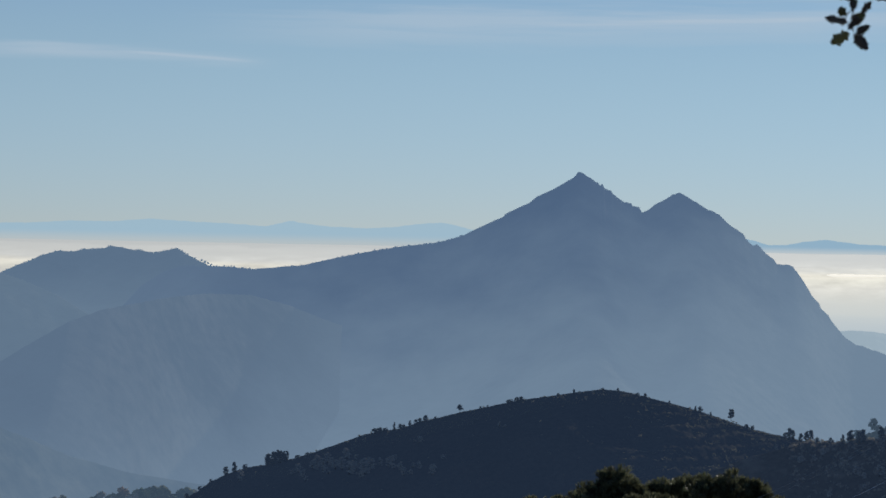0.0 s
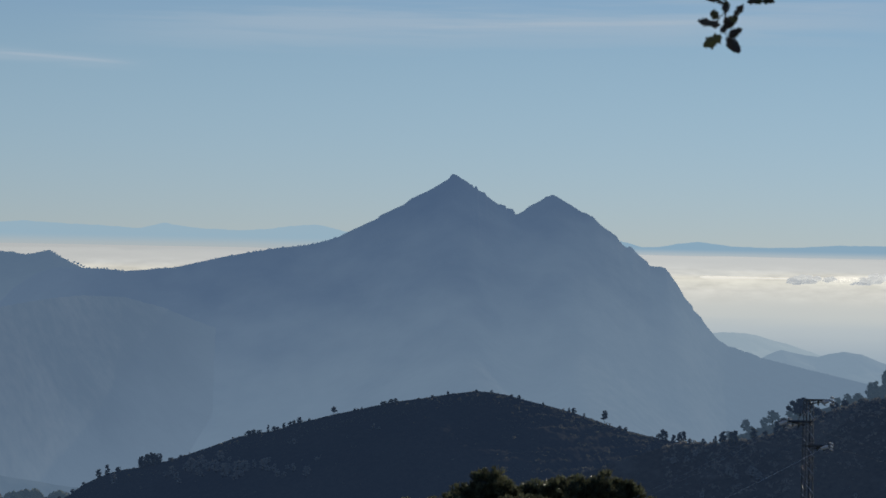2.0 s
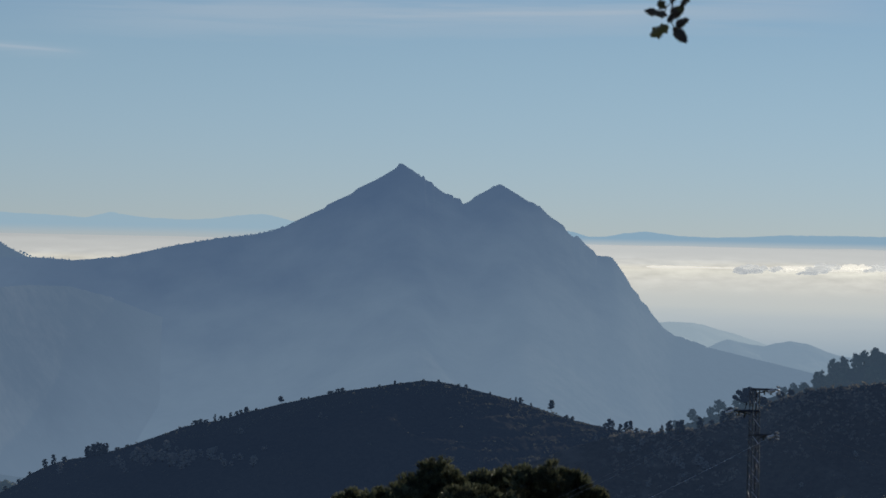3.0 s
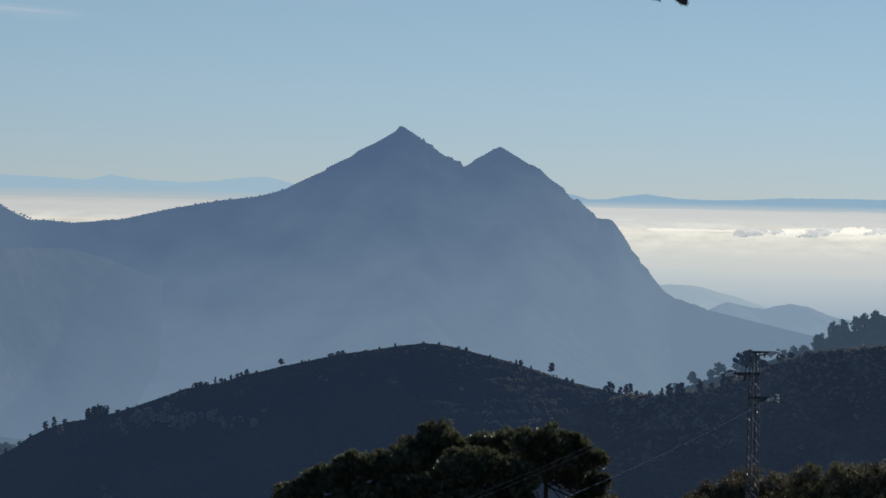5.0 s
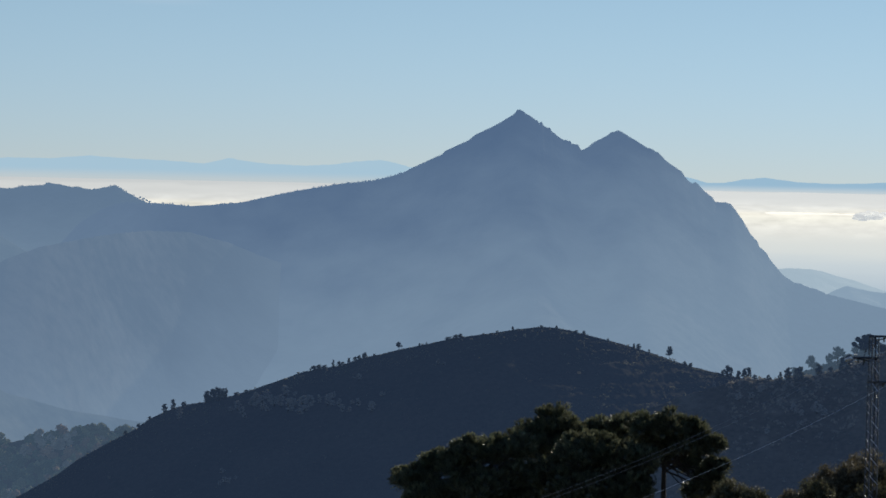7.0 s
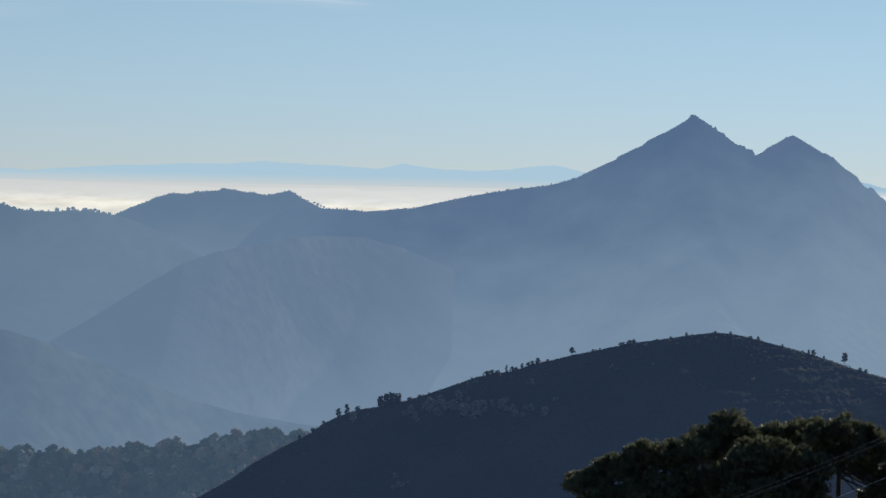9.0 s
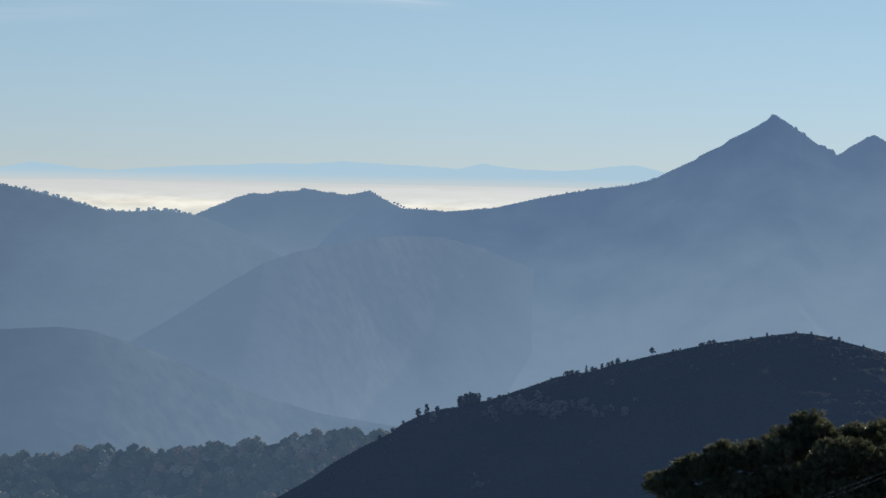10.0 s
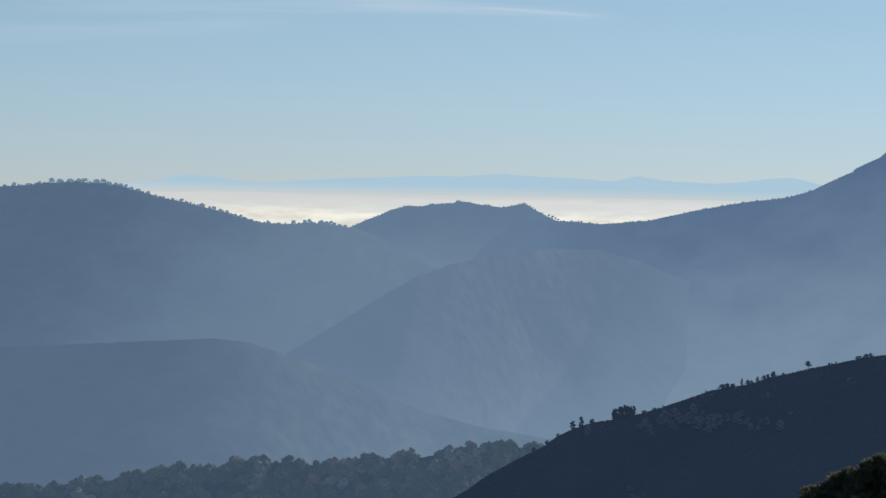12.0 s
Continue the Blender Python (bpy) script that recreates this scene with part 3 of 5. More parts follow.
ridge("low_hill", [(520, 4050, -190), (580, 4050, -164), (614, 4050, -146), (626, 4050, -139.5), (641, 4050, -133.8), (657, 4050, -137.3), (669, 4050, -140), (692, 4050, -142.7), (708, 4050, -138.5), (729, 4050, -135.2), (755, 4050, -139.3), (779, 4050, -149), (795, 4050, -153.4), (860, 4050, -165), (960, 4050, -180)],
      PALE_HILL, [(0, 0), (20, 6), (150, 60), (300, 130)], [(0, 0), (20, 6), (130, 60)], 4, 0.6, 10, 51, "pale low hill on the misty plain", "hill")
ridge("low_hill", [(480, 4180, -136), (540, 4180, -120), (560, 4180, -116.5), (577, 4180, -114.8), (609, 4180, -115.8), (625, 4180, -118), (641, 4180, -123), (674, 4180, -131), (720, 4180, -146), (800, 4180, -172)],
      FAINT_HILL, [(0, 0), (20, 5), (120, 40), (200, 80)], [(0, 0), (20, 5), (100, 40)], 4, 0.6, 8, 53, "pale low hill fading into painted mist", "hill")

# ---- far ranges and the sea of clouds ----
FAR_L = [(-1300, -6), (-1150, -2), (-1080, 2), (-1022, 9), (-984, 17.5), (-947, 14.5), (-905, 9), (-850, 6), (-795, 11), (-703, 17), (-655, 18), (-600, 22), (-535, 22), (-470, 27.5), (-400, 24), (-340, 22), (-287, 18.5), (-262, 24),
         (-246, 28.5), (-215, 23.5), (-185, 20), (-120, 18.5), (-75, 21.5), (-40, 27), (0, 29.5), (22, 26), (45, 20), (120, 12), (200, 6), (350, -4)]
FAR_R = [(300, 0), (420, 8), (470, 15), (491, 13), (527, 3.8), (555, 4.2), (583, 10.2), (619, 13.7), (650, 10), (675, 7.5), (730, 6), (785, 8), (850, 12), (978, 12.8), (1100, 12), (1300, 4)]
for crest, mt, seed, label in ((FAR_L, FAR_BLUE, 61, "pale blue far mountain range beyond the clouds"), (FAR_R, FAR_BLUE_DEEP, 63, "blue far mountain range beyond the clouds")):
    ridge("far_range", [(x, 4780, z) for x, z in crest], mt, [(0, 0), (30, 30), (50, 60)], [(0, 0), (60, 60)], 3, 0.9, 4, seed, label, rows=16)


PUFFS = ((741, -45, 15, 1), (754, -44, 19, 1), (764, -43, 10, 1), (794, -41, 9, 1), (842, -45, 13, 1), (858, -42, 19, 1), (872, -39.5, 17, 1), (908, -36, 10, 0), (952, -38, 16, 1), (966, -36, 13, 1), (1005, -38, 18, 0), (812, -42, 8, 0), (832, -41, 9, 0), (925, -38, 12, 0))


def build_clouds():
    y, x = np.linspace(4210, 4760, 140), np.arange(-1350, 1400, 14.0)
    X, Y = np.meshgrid(x, y)
    z = -9 - 206 * ((4760 - Y) / 550) ** 1.75
    z = z + 0.35 * fbm(X / 200, Y / 90, 78, 2)
    # billows along the far rim
    z = z + 2.6 * np.clip((Y - 4690) / 60, 0, 1) * np.clip(fbm(X / 60, Y / 200, 79, 3), 0, 1) * np.clip((X - 600) / 250, 0, 1)
    verts = np.stack([X, Y, z], -1).reshape(-1, 3)
    k = len(x)
    i, j = np.meshgrid(np.arange(len(y) - 1), np.arange(k - 1), indexing="ij")
    q = (i * k + j).ravel()
    tagged(link_mesh("cloud_sea", verts.tolist(), np.stack([q, q + 1, q + k + 1, q + k], 1).tolist(), CLOUD, smooth=True),
           "bright sea of low cloud and thin mist over the plain", "clouds", kind="structure")


build_clouds()


def cloud_bank(x0, x1, y, seed, mat):
    """A long low bank of cloud with a billowy rim, rising out of the cloud sea."""
    x, v = np.arange(x0, x1, 1.5), np.linspace(0, 1, 12)
    rim = -40.0 + 2.2 * fbm(x / 55, x * 0, seed, 3) + 1.3 * np.abs(fbm(x / 16, x * 0 + 4, seed + 2, 3)) + 0.007 * np.clip(x - 560, 0, 500)
    rim = rim - 14 * (1 - np.clip((x - x0) / 40, 0, 1)) - 14 * (1 - np.clip((x1 - x) / 40, 0, 1))
    V, X = np.meshgrid(v, x, indexing="ij")
    a = V * math.pi
    Z = rim[None, :] - 13 * (1 - np.sin(a))
    Z = Z + 0.8 * fbm(X / 9, V * 7, seed + 5, 3) * np.sin(a)
    Y = y - 16 * np.cos(a) + 2.0 * fbm(X / 14, V * 5, seed + 7, 2)
    k = len(x)
    i, j = np.meshgrid(np.arange(len(v) - 1), np.arange(k - 1), indexing="ij")
    q = (i * k + j).ravel()
    verts = np.stack([X, Y, Z], -1).reshape(-1, 3)
    tagged(link_mesh("cloud_bank", verts.tolist(), np.stack([q, q + 1, q + k + 1, q + k], 1).tolist(), mat, smooth=True), "bright cream cloud bank with a billowy upper rim", "clouds", kind="structure")


cloud_bank(330, 1260, 4575, 711, CLOUD_BANK)
cloud_bank(-1000, -240, 4590, 731, DIM_BANK)


def cloud_puff(x, y, z, w, grey, seed):
    """A heaped little cloud with a ragged outline, leaning on the bank."""
    r = np.random.default_rng(seed)
    bm = bmesh.new()
    for _ in range(20):
        u = r.uniform(-1, 1)
        c = Vector((x + u * w, y + r.uniform(-5, 5), z + (r.uniform(-0.25, 0.35) * (1 - u * u) + 0.18 * u) * w))
        rad = w * r.uniform(0.14, 0.28) * (1.1 - 0.6 * u * u)
        for v in bmesh.ops.create_icosphere(bm, subdivisions=2, radius=rad)["verts"]:
            v.co = Vector((v.co.x * 1.5, v.co.y, v.co.z * 0.75)) * (1 + 0.3 * noise.noise(v.co * 1.1 / rad + c)) + c
    me = bpy.data.meshes.new("cloud")
    bm.to_mesh(me)
    bm.free()
    me.materials.append(CLOUD_PUFF if grey else CLOUD_BANK)
    me.polygons.foreach_set("use_smooth", [True] * len(me.polygons))
    tagged(new("cloud", me), "small heap cloud with painted grey shading on the cloud bank" if grey else "small bright heap cloud on the cloud bank", "cloud", "heap clouds", kind="structure")


for i, (x, z, w, grey) in enumerate(PUFFS):
    cloud_puff(x, 4548, z, 1.25 * w, grey, 700 + i)


# ---- near hills ----
HILL = [(-165, -137.9), (-140, -123.9), (-118, -110.9), (-110, -104.9), (-99.5, -98.9), (-89, -93.4), (-84.5, -89.9), (-79, -87.1), (-74.5, -85.3), (-70.5, -84), (-64, -83), (-54, -80.5), (-45.5, -77.8), (-35, -73.9), (-27, -70.9), (-22.5, -70.1), (-14, -68.5),
        (-6, -65.6), (2.5, -63.7), (7.5, -62.2), (17, -60.1), (24, -58.5), (27.5, -57.7), (38, -56), (48.5, -54.3), (55, -53.3), (61, -52.7), (65, -52.8), (69.5, -53.5), (76, -54.9), (80, -56), (86.5, -57.5), (93, -59), (99, -60.8), (107.5, -63.5), (116, -66.2),
        (122.5, -67.7), (129, -69.1), (135, -70.2), (141.5, -70.7), (160, -72.5), (200, -79.5), (260, -94.5)]
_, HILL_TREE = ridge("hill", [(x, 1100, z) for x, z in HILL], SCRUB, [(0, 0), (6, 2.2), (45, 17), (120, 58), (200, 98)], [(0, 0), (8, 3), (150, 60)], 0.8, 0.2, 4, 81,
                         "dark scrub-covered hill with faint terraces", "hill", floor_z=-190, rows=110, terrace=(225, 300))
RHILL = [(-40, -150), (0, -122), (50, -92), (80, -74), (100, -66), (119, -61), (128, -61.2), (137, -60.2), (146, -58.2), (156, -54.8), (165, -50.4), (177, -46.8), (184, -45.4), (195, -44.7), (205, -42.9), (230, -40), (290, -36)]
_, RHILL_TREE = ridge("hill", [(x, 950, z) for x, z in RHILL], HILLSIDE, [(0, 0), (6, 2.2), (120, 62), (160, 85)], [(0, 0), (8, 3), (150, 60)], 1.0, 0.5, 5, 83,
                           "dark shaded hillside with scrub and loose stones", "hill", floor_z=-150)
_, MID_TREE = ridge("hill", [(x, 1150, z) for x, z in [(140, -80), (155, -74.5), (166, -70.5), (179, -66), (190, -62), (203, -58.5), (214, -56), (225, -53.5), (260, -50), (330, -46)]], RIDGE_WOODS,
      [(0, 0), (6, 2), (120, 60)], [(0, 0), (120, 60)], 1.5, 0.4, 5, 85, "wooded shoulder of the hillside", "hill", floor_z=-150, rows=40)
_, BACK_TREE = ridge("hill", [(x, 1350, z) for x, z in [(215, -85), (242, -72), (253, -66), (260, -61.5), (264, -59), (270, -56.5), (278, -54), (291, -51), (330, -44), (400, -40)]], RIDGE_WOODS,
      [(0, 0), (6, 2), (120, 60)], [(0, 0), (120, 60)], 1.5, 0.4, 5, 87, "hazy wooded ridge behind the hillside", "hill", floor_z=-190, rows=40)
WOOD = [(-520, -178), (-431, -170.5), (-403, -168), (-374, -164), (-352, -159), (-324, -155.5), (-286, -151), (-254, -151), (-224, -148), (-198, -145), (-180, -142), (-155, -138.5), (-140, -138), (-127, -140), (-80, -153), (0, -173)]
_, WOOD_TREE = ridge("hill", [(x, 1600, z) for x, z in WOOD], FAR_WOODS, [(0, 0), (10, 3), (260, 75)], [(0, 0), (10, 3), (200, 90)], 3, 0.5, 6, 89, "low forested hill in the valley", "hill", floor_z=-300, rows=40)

# ---- trees ----
rng = np.random.default_rng(5)


def leaf_cloud(centres, radii, count, size, flat=0.75, seed=0, up=0.0):
    """Small leaf blades scattered on the skins of many clumps: vertices and faces."""
    r = np.random.default_rng(seed)
    verts, faces = [], []
    for c, rad in zip(centres, radii):
        d = r.normal(size=(count, 3))
        d[:, 2] += up
        d /= np.linalg.norm(d, axis=1)[:, None]
        p = np.array(c) + d * rad * r.uniform(0.2, 1.05, (count, 1)) ** 0.7 * np.array([1, 1, flat])
        a = r.normal(size=(count, 3)) + d * 0.8
        a /= np.linalg.norm(a, axis=1)[:, None]
        b = np.cross(a, d + 0.5 * r.normal(size=(count, 3)))
        b /= np.linalg.norm(b, axis=1)[:, None] + 1e-9
        s = size * r.uniform(0.6, 1.3, (count, 1))
        quad = np.stack([p - 0.5 * s * a, p + 0.32 * s * b, p + 0.6 * s * a, p - 0.32 * s * b], 1)
        base = len(verts)
        verts.extend(quad.reshape(-1, 3).tolist())
        faces.extend([(base + 4 * i, base + 4 * i + 1, base + 4 * i + 2, base + 4 * i + 3) for i in range(count)])
    return verts, faces


def broadleaf(name, height, spread, clumps, leaves, leaf, material, seed, label, category="tree", group="", trunk_part=0.35, flat=0.8, upright=1.0, trunk_r=None, core=None, lump=(0.30, 0.48), swell=0.36):
    """A tree with a tapered, forked trunk and a crown of leaf clumps, its foot at the origin."""
    r = np.random.default_rng(seed)
    root = new(name)
    tagged(root, label, category, group)
    bm = bmesh.new()
    tr = trunk_r or height * 0.014
    z0 = height * trunk_part
    bend = r.uniform(-0.06, 0.06, 2) * height
    tube(bm, [(0, 0, -0.5), (bend[0] * 0.3, bend[1] * 0.3, z0 * 0.5), (bend[0], bend[1], z0), (bend[0] * 1.4, bend[1] * 1.4, height * 0.75)], [tr * 1.4, tr, tr * 0.8, tr * 0.2], 6)
    centres, radii = [], []
    for i in range(clumps):
        # clumps from the crown's skirt to its top, widest a little under the middle
        t = (i + r.uniform(0, 1)) / clumps
        wide = spread * math.sin(math.pi * (0.12 + 0.80 * t ** 0.85)) ** 0.7
        a, k = r.uniform(0, 2 * math.pi), math.sqrt(r.uniform(0.02, 0.75))
        rad = spread * r.uniform(*lump)
        c = np.array([bend[0] + math.cos(a) * wide * k, bend[1] + math.sin(a) * wide * k, z0 + (height - z0 - rad * flat) * (0.04 + 0.96 * t) * upright])
        centres.append(c)
        radii.append(rad)
        if i % 3 == 0:
            tube(bm, [(bend[0], bend[1], z0 * r.uniform(0.8, 1.1)), tuple((c + np.array([bend[0], bend[1], z0])) / 2 + r.normal(size=3) * 0.06 * spread), tuple(c)], [tr * 0.5, tr * 0.3, tr * 0.08], 5)
    part("trunk", bm, BARK, root, "")
    if core:
        bm = bmesh.new()
        for c, rad in zip(centres, radii):
            for v in bmesh.ops.create_icosphere(bm, subdivisions=1, radius=rad * swell)["verts"]:
                v.co = v.co * (1 + 0.5 * noise.noise(v.co * 3 + Vector(c))) + Vector(c)
        part("inner_crown", bm, core, root, "dark shaded inner twigs")
    link_mesh("crown", *leaf_cloud(centres, radii, leaves, leaf, flat, seed + 1, 0.3), material, root)
    return root


def ball(fine):
    """A unit sphere's points and triangles."""
    bm = bmesh.new()
    bmesh.ops.create_icosphere(bm, subdivisions=fine, radius=1.0)
    bm.verts.ensure_lookup_table()
    made = np.array([v.co[:] for v in bm.verts]), [tuple(v.index for v in f.verts) for f in bm.faces]
    bm.free()
    return made


BALLS = {1: ball(1), 2: ball(2)}


def crown(seed, clumps, leaves, leaf, tall=1.0, spread=0.36, lump=(0.17, 0.30), foot=0.12, fine=2):
    """A lumpy tree crown about one metre across with leaf sprays on its lumps, as vertices and faces."""
    r = np.random.default_rng(seed)
    points, triangles = BALLS[fine]
    verts, faces, centres, radii = [], [], [], []
    for i in range(clumps):
        t, a = (i + 0.5) / clumps, 2.4 * i + r.uniform(-0.5, 0.5)
        rad = r.uniform(*lump)
        wide = spread * math.sqrt(max(0.04, 1 - t * t)) * r.uniform(0.45, 1.0)
        c = np.array([math.cos(a) * wide, math.sin(a) * wide, (foot + (1 - foot) * t) * tall - rad * 0.6 * t])
        skin = 1 + 0.16 * r.normal(size=(len(points), 1)).clip(-1.6, 1.6)
        faces += [tuple(k + len(verts) for k in f) for f in triangles]
        verts += (c + points * skin * rad * np.array([1, 1, 0.82])).tolist()
        centres.append(c)
        radii.append(rad * 1.12)
    v, f = leaf_cloud(centres, radii, leaves, leaf, 0.85, seed + 3, 0.3)
    faces += [tuple(k + len(verts) for k in q) for q in f]
    return verts + v, faces


def sow(spots, tree, x, y, sink, scale):
    """Add a plant's place (x, y, z, scale, turn) on a slope."""
    z = stand(tree, x, y)
    if z is not None:
        spots.append((x, y, z - sink, scale, rng.uniform(0, 6)))


def gather(kinds, spots):
    """Joined meshes of many small plants: each spot is (x, y, z, scale, turn)."""
    verts, faces, base = [], [], 0
    for i, (x, y, z, s, a) in enumerate(spots):
        v, f = kinds[i % len(kinds)]
        v = np.asarray(v)
        ca, sa = math.cos(a) * s, math.sin(a) * s
        w = np.stack([v[:, 0] * ca - v[:, 1] * sa + x, v[:, 0] * sa + v[:, 1] * ca + y, v[:, 2] * s + z], 1)
        verts.append(w)
        faces.extend([tuple(k + base for k in q) for q in f])
        base += len(v)
    return np.concatenate(verts).tolist(), faces


def bushlet(seed, clumps, leaves, leaf, tall=1.0):
    """A rounded plant about one metre across, as vertices and faces."""
    r = np.random.default_rng(seed)
    centres = [(r.uniform(-0.3, 0.3), r.uniform(-0.3, 0.3), r.uniform(0.15, 0.75) * tall) for _ in range(clumps)]
    return leaf_cloud(centres, [r.uniform(0.22, 0.36) for _ in range(clumps)], leaves, leaf, 0.9, seed + 3, 0.3)


# close-set low woods along the far crests
far_kinds = [crown(300 + i, 4, 8, 0.22, 0.8, fine=1) for i in range(6)]
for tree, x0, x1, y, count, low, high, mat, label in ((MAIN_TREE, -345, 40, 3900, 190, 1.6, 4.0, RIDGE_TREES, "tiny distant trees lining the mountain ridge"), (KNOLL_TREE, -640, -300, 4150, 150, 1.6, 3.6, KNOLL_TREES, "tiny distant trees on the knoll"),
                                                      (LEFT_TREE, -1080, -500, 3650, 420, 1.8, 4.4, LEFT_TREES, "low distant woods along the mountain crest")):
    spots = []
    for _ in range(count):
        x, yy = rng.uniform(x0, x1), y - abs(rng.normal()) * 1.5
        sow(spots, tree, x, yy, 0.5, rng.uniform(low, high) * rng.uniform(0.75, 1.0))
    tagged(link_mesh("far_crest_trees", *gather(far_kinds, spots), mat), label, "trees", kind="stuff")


def far_tree(name, height, trunk_part, seed, mat, label, group):
    """A single far tree: thin trunk under a rounded, lumpy crown; its crown is as wide as it is high."""
    root = tagged(new(name), label, "tree", group)
    bm = bmesh.new()
    tube(bm, [(0, 0, -0.6), (0.05, 0, height * trunk_part), (0, 0.05, height * 0.8)], [height * 0.035, height * 0.025, height * 0.012], 6)
    part("trunk", bm, mat, root)
    v, f = crown(seed, 8, 12, 0.14, 1.0, 0.40)
    v = np.array(v) * np.array([height, height, height * (1 - trunk_part)]) + np.array([0, 0, height * trunk_part])
    link_mesh("crown", v.tolist(), f, mat, root)
    return root, height, height


used = set()


def plant(kind, tree, x, y, h=1.0, w=None, turn=0.0):
    """Stand a grown tree (or its copy) at x, y on a slope, h high and w wide."""
    ob, h0, w0 = kind
    z = stand(tree, x, y)
    m = Matrix.Translation((x, y, z)) @ Matrix.Rotation(turn, 4, "Z")
    if ob.name in used:
        ob = copy_thing(ob, m)
    else:
        used.add(ob.name)
        ob.matrix_basis = m
    side = (w or h * w0 / h0) / w0
    ob.scale = (side, side, h / h0)


crest_kinds = [far_tree("crest_tree", 6.0, tp, 360 + i, LEFT_TREES, "rounded dark tree on the mountain crest", "trees on the mountain crest") for i, tp in enumerate((0.16, 0.10, 0.24))]
LEFT_CREST = ((-985, 5.7), (-973, 6.4), (-954, 4.3), (-940, 5.7), (-924, 7.1), (-913, 7.4), (-900, 9.2), (-890, 7.8), (-882, 9.2), (-874, 5), (-866, 8.5), (-858, 6.4), (-850, 7.1), (-842, 5.7), (-836, 5.7), (-829, 5.7), (-821, 5.7), (-812, 5), (-800, 5.7), (-790, 5), (-769, 4.3),
              (-757, 5.7), (-731, 8.5), (-721, 5.7), (-716, 5.7), (-707, 6.4), (-699, 6.4), (-688, 5.7), (-682, 5), (-647, 5.7), (-615, 5), (-601, 5.7), (-595, 6.4), (-580, 7.1), (-573, 7.1), (-568, 5.7), (-563, 5.7), (-556, 5.7))
for i, (x, w) in enumerate(LEFT_CREST):
    plant(crest_kinds[i % 3], LEFT_TREE, x, 3649 + rng.uniform(-3, 3), min(w, 7.5) * rng.uniform(0.64, 0.88), w * rng.uniform(0.9, 1.25), i)
knoll_kind = far_tree("knoll_tree", 5.0, 0.45, 371, KNOLL_TREES, "small umbrella-shaped tree on the knoll's shoulder", "trees on the knoll")
for x, h in ((-336, 4.5), (-331.2, 5.0), (-327, 4.6), (-322.5, 4.0), (-345, 2.5), (-505, 2.6), (-500, 2.4), (-422, 2.2)):
    plant(knoll_kind, KNOLL_TREE, x, 4149, h, h * 0.95, x)

# the forest on the low valley hill, in four tints
wood_kinds = [crown(320 + i, 7, 12, 0.12, 0.78 + 0.05 * (i % 4), 0.38, (0.19, 0.30), fine=1) for i in range(8)]
spots = [[], [], [], []]
for n, reach, low, high in ((1700, 200, 6.0, 11.5), (420, 14, 4.0, 8.0)):
    for _ in range(n):
        x, d = rng.uniform(-520, -20), rng.uniform(0, 1) ** 1.2 * reach - 3
        patch = float(lattice_noise(np.array(x / 46), np.array(d / 34), 5))
        tint = int(rng.choice(4, p=(0.30, 0.40, 0.16, 0.14) if patch < 0.1 else (0.62, 0.28, 0.06, 0.04)))
        size = rng.uniform(low, high)
        sow(spots[tint], WOOD_TREE, x, 1600 - d, 0.8 + 0.28 * size, size)
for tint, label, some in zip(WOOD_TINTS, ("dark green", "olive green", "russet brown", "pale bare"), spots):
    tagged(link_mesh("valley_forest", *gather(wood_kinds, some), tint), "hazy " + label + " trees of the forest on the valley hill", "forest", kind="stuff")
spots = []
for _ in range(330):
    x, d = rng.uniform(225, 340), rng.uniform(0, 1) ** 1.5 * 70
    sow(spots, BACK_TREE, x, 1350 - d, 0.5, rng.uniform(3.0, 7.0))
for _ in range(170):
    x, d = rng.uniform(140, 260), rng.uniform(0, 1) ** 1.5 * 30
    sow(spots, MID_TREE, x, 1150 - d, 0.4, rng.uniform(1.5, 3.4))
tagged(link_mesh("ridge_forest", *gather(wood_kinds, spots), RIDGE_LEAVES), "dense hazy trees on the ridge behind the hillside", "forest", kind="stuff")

# low scrub on the dark hill and the hillside beside it
scrub_kinds = [bushlet(340 + i, 3, 9, 0.33, 0.7) for i in range(6)]
spots = []
for tree, y, x0, x1, count, deep in ((HILL_TREE, 1100, -150, 165, 800, 110), (HILL_TREE, 1100, -130, 150, 2800, 10), (RHILL_TREE, 950, 90, 230, 900, 70), (RHILL_TREE, 950, 110, 290, 1500, 14), (MID_TREE, 1150, 150, 260, 200, 20)):
    for _ in range(count):
        x, d = rng.uniform(x0, x1), rng.uniform(-2 if deep < 15 else 0, deep)
        sow(spots, tree, x, y - d, 0.12, (0.75 if deep < 15 else 1.0) * rng.choice([0.5, 0.8, 1.1, 1.6], p=[0.35, 0.38, 0.22, 0.05]))
# rows of scrub along the old terrace walls
for level in np.arange(-62.0, -92.0, -2.6):
    for x in np.arange(66, 128, 0.7):
        if lattice_noise(np.array(x / 9), np.array(level), 33) < -0.15:
            continue
        ys = [1098 - d for d in range(0, 80, 2) if (stand(HILL_TREE, x, 1098 - d) or 0) < level]
        if ys:
            sow(spots, HILL_TREE, x, ys[0] + rng.uniform(-0.6, 0.6), 0.15, rng.uniform(0.6, 1.3))
# taller feathery bushes crowd the hillside's rim
rim = []
for _ in range(1300):
    x, d = rng.uniform(112, 290), rng.uniform(0, 1) ** 1.6 * 30 - 1
    sow(rim, RHILL_TREE, x, 950 - d, 0.2, rng.uniform(1.0, 2.3))
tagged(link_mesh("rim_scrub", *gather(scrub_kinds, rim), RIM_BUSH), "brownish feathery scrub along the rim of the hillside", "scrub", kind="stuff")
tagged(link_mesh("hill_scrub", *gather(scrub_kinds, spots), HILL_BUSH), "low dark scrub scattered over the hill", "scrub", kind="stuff")


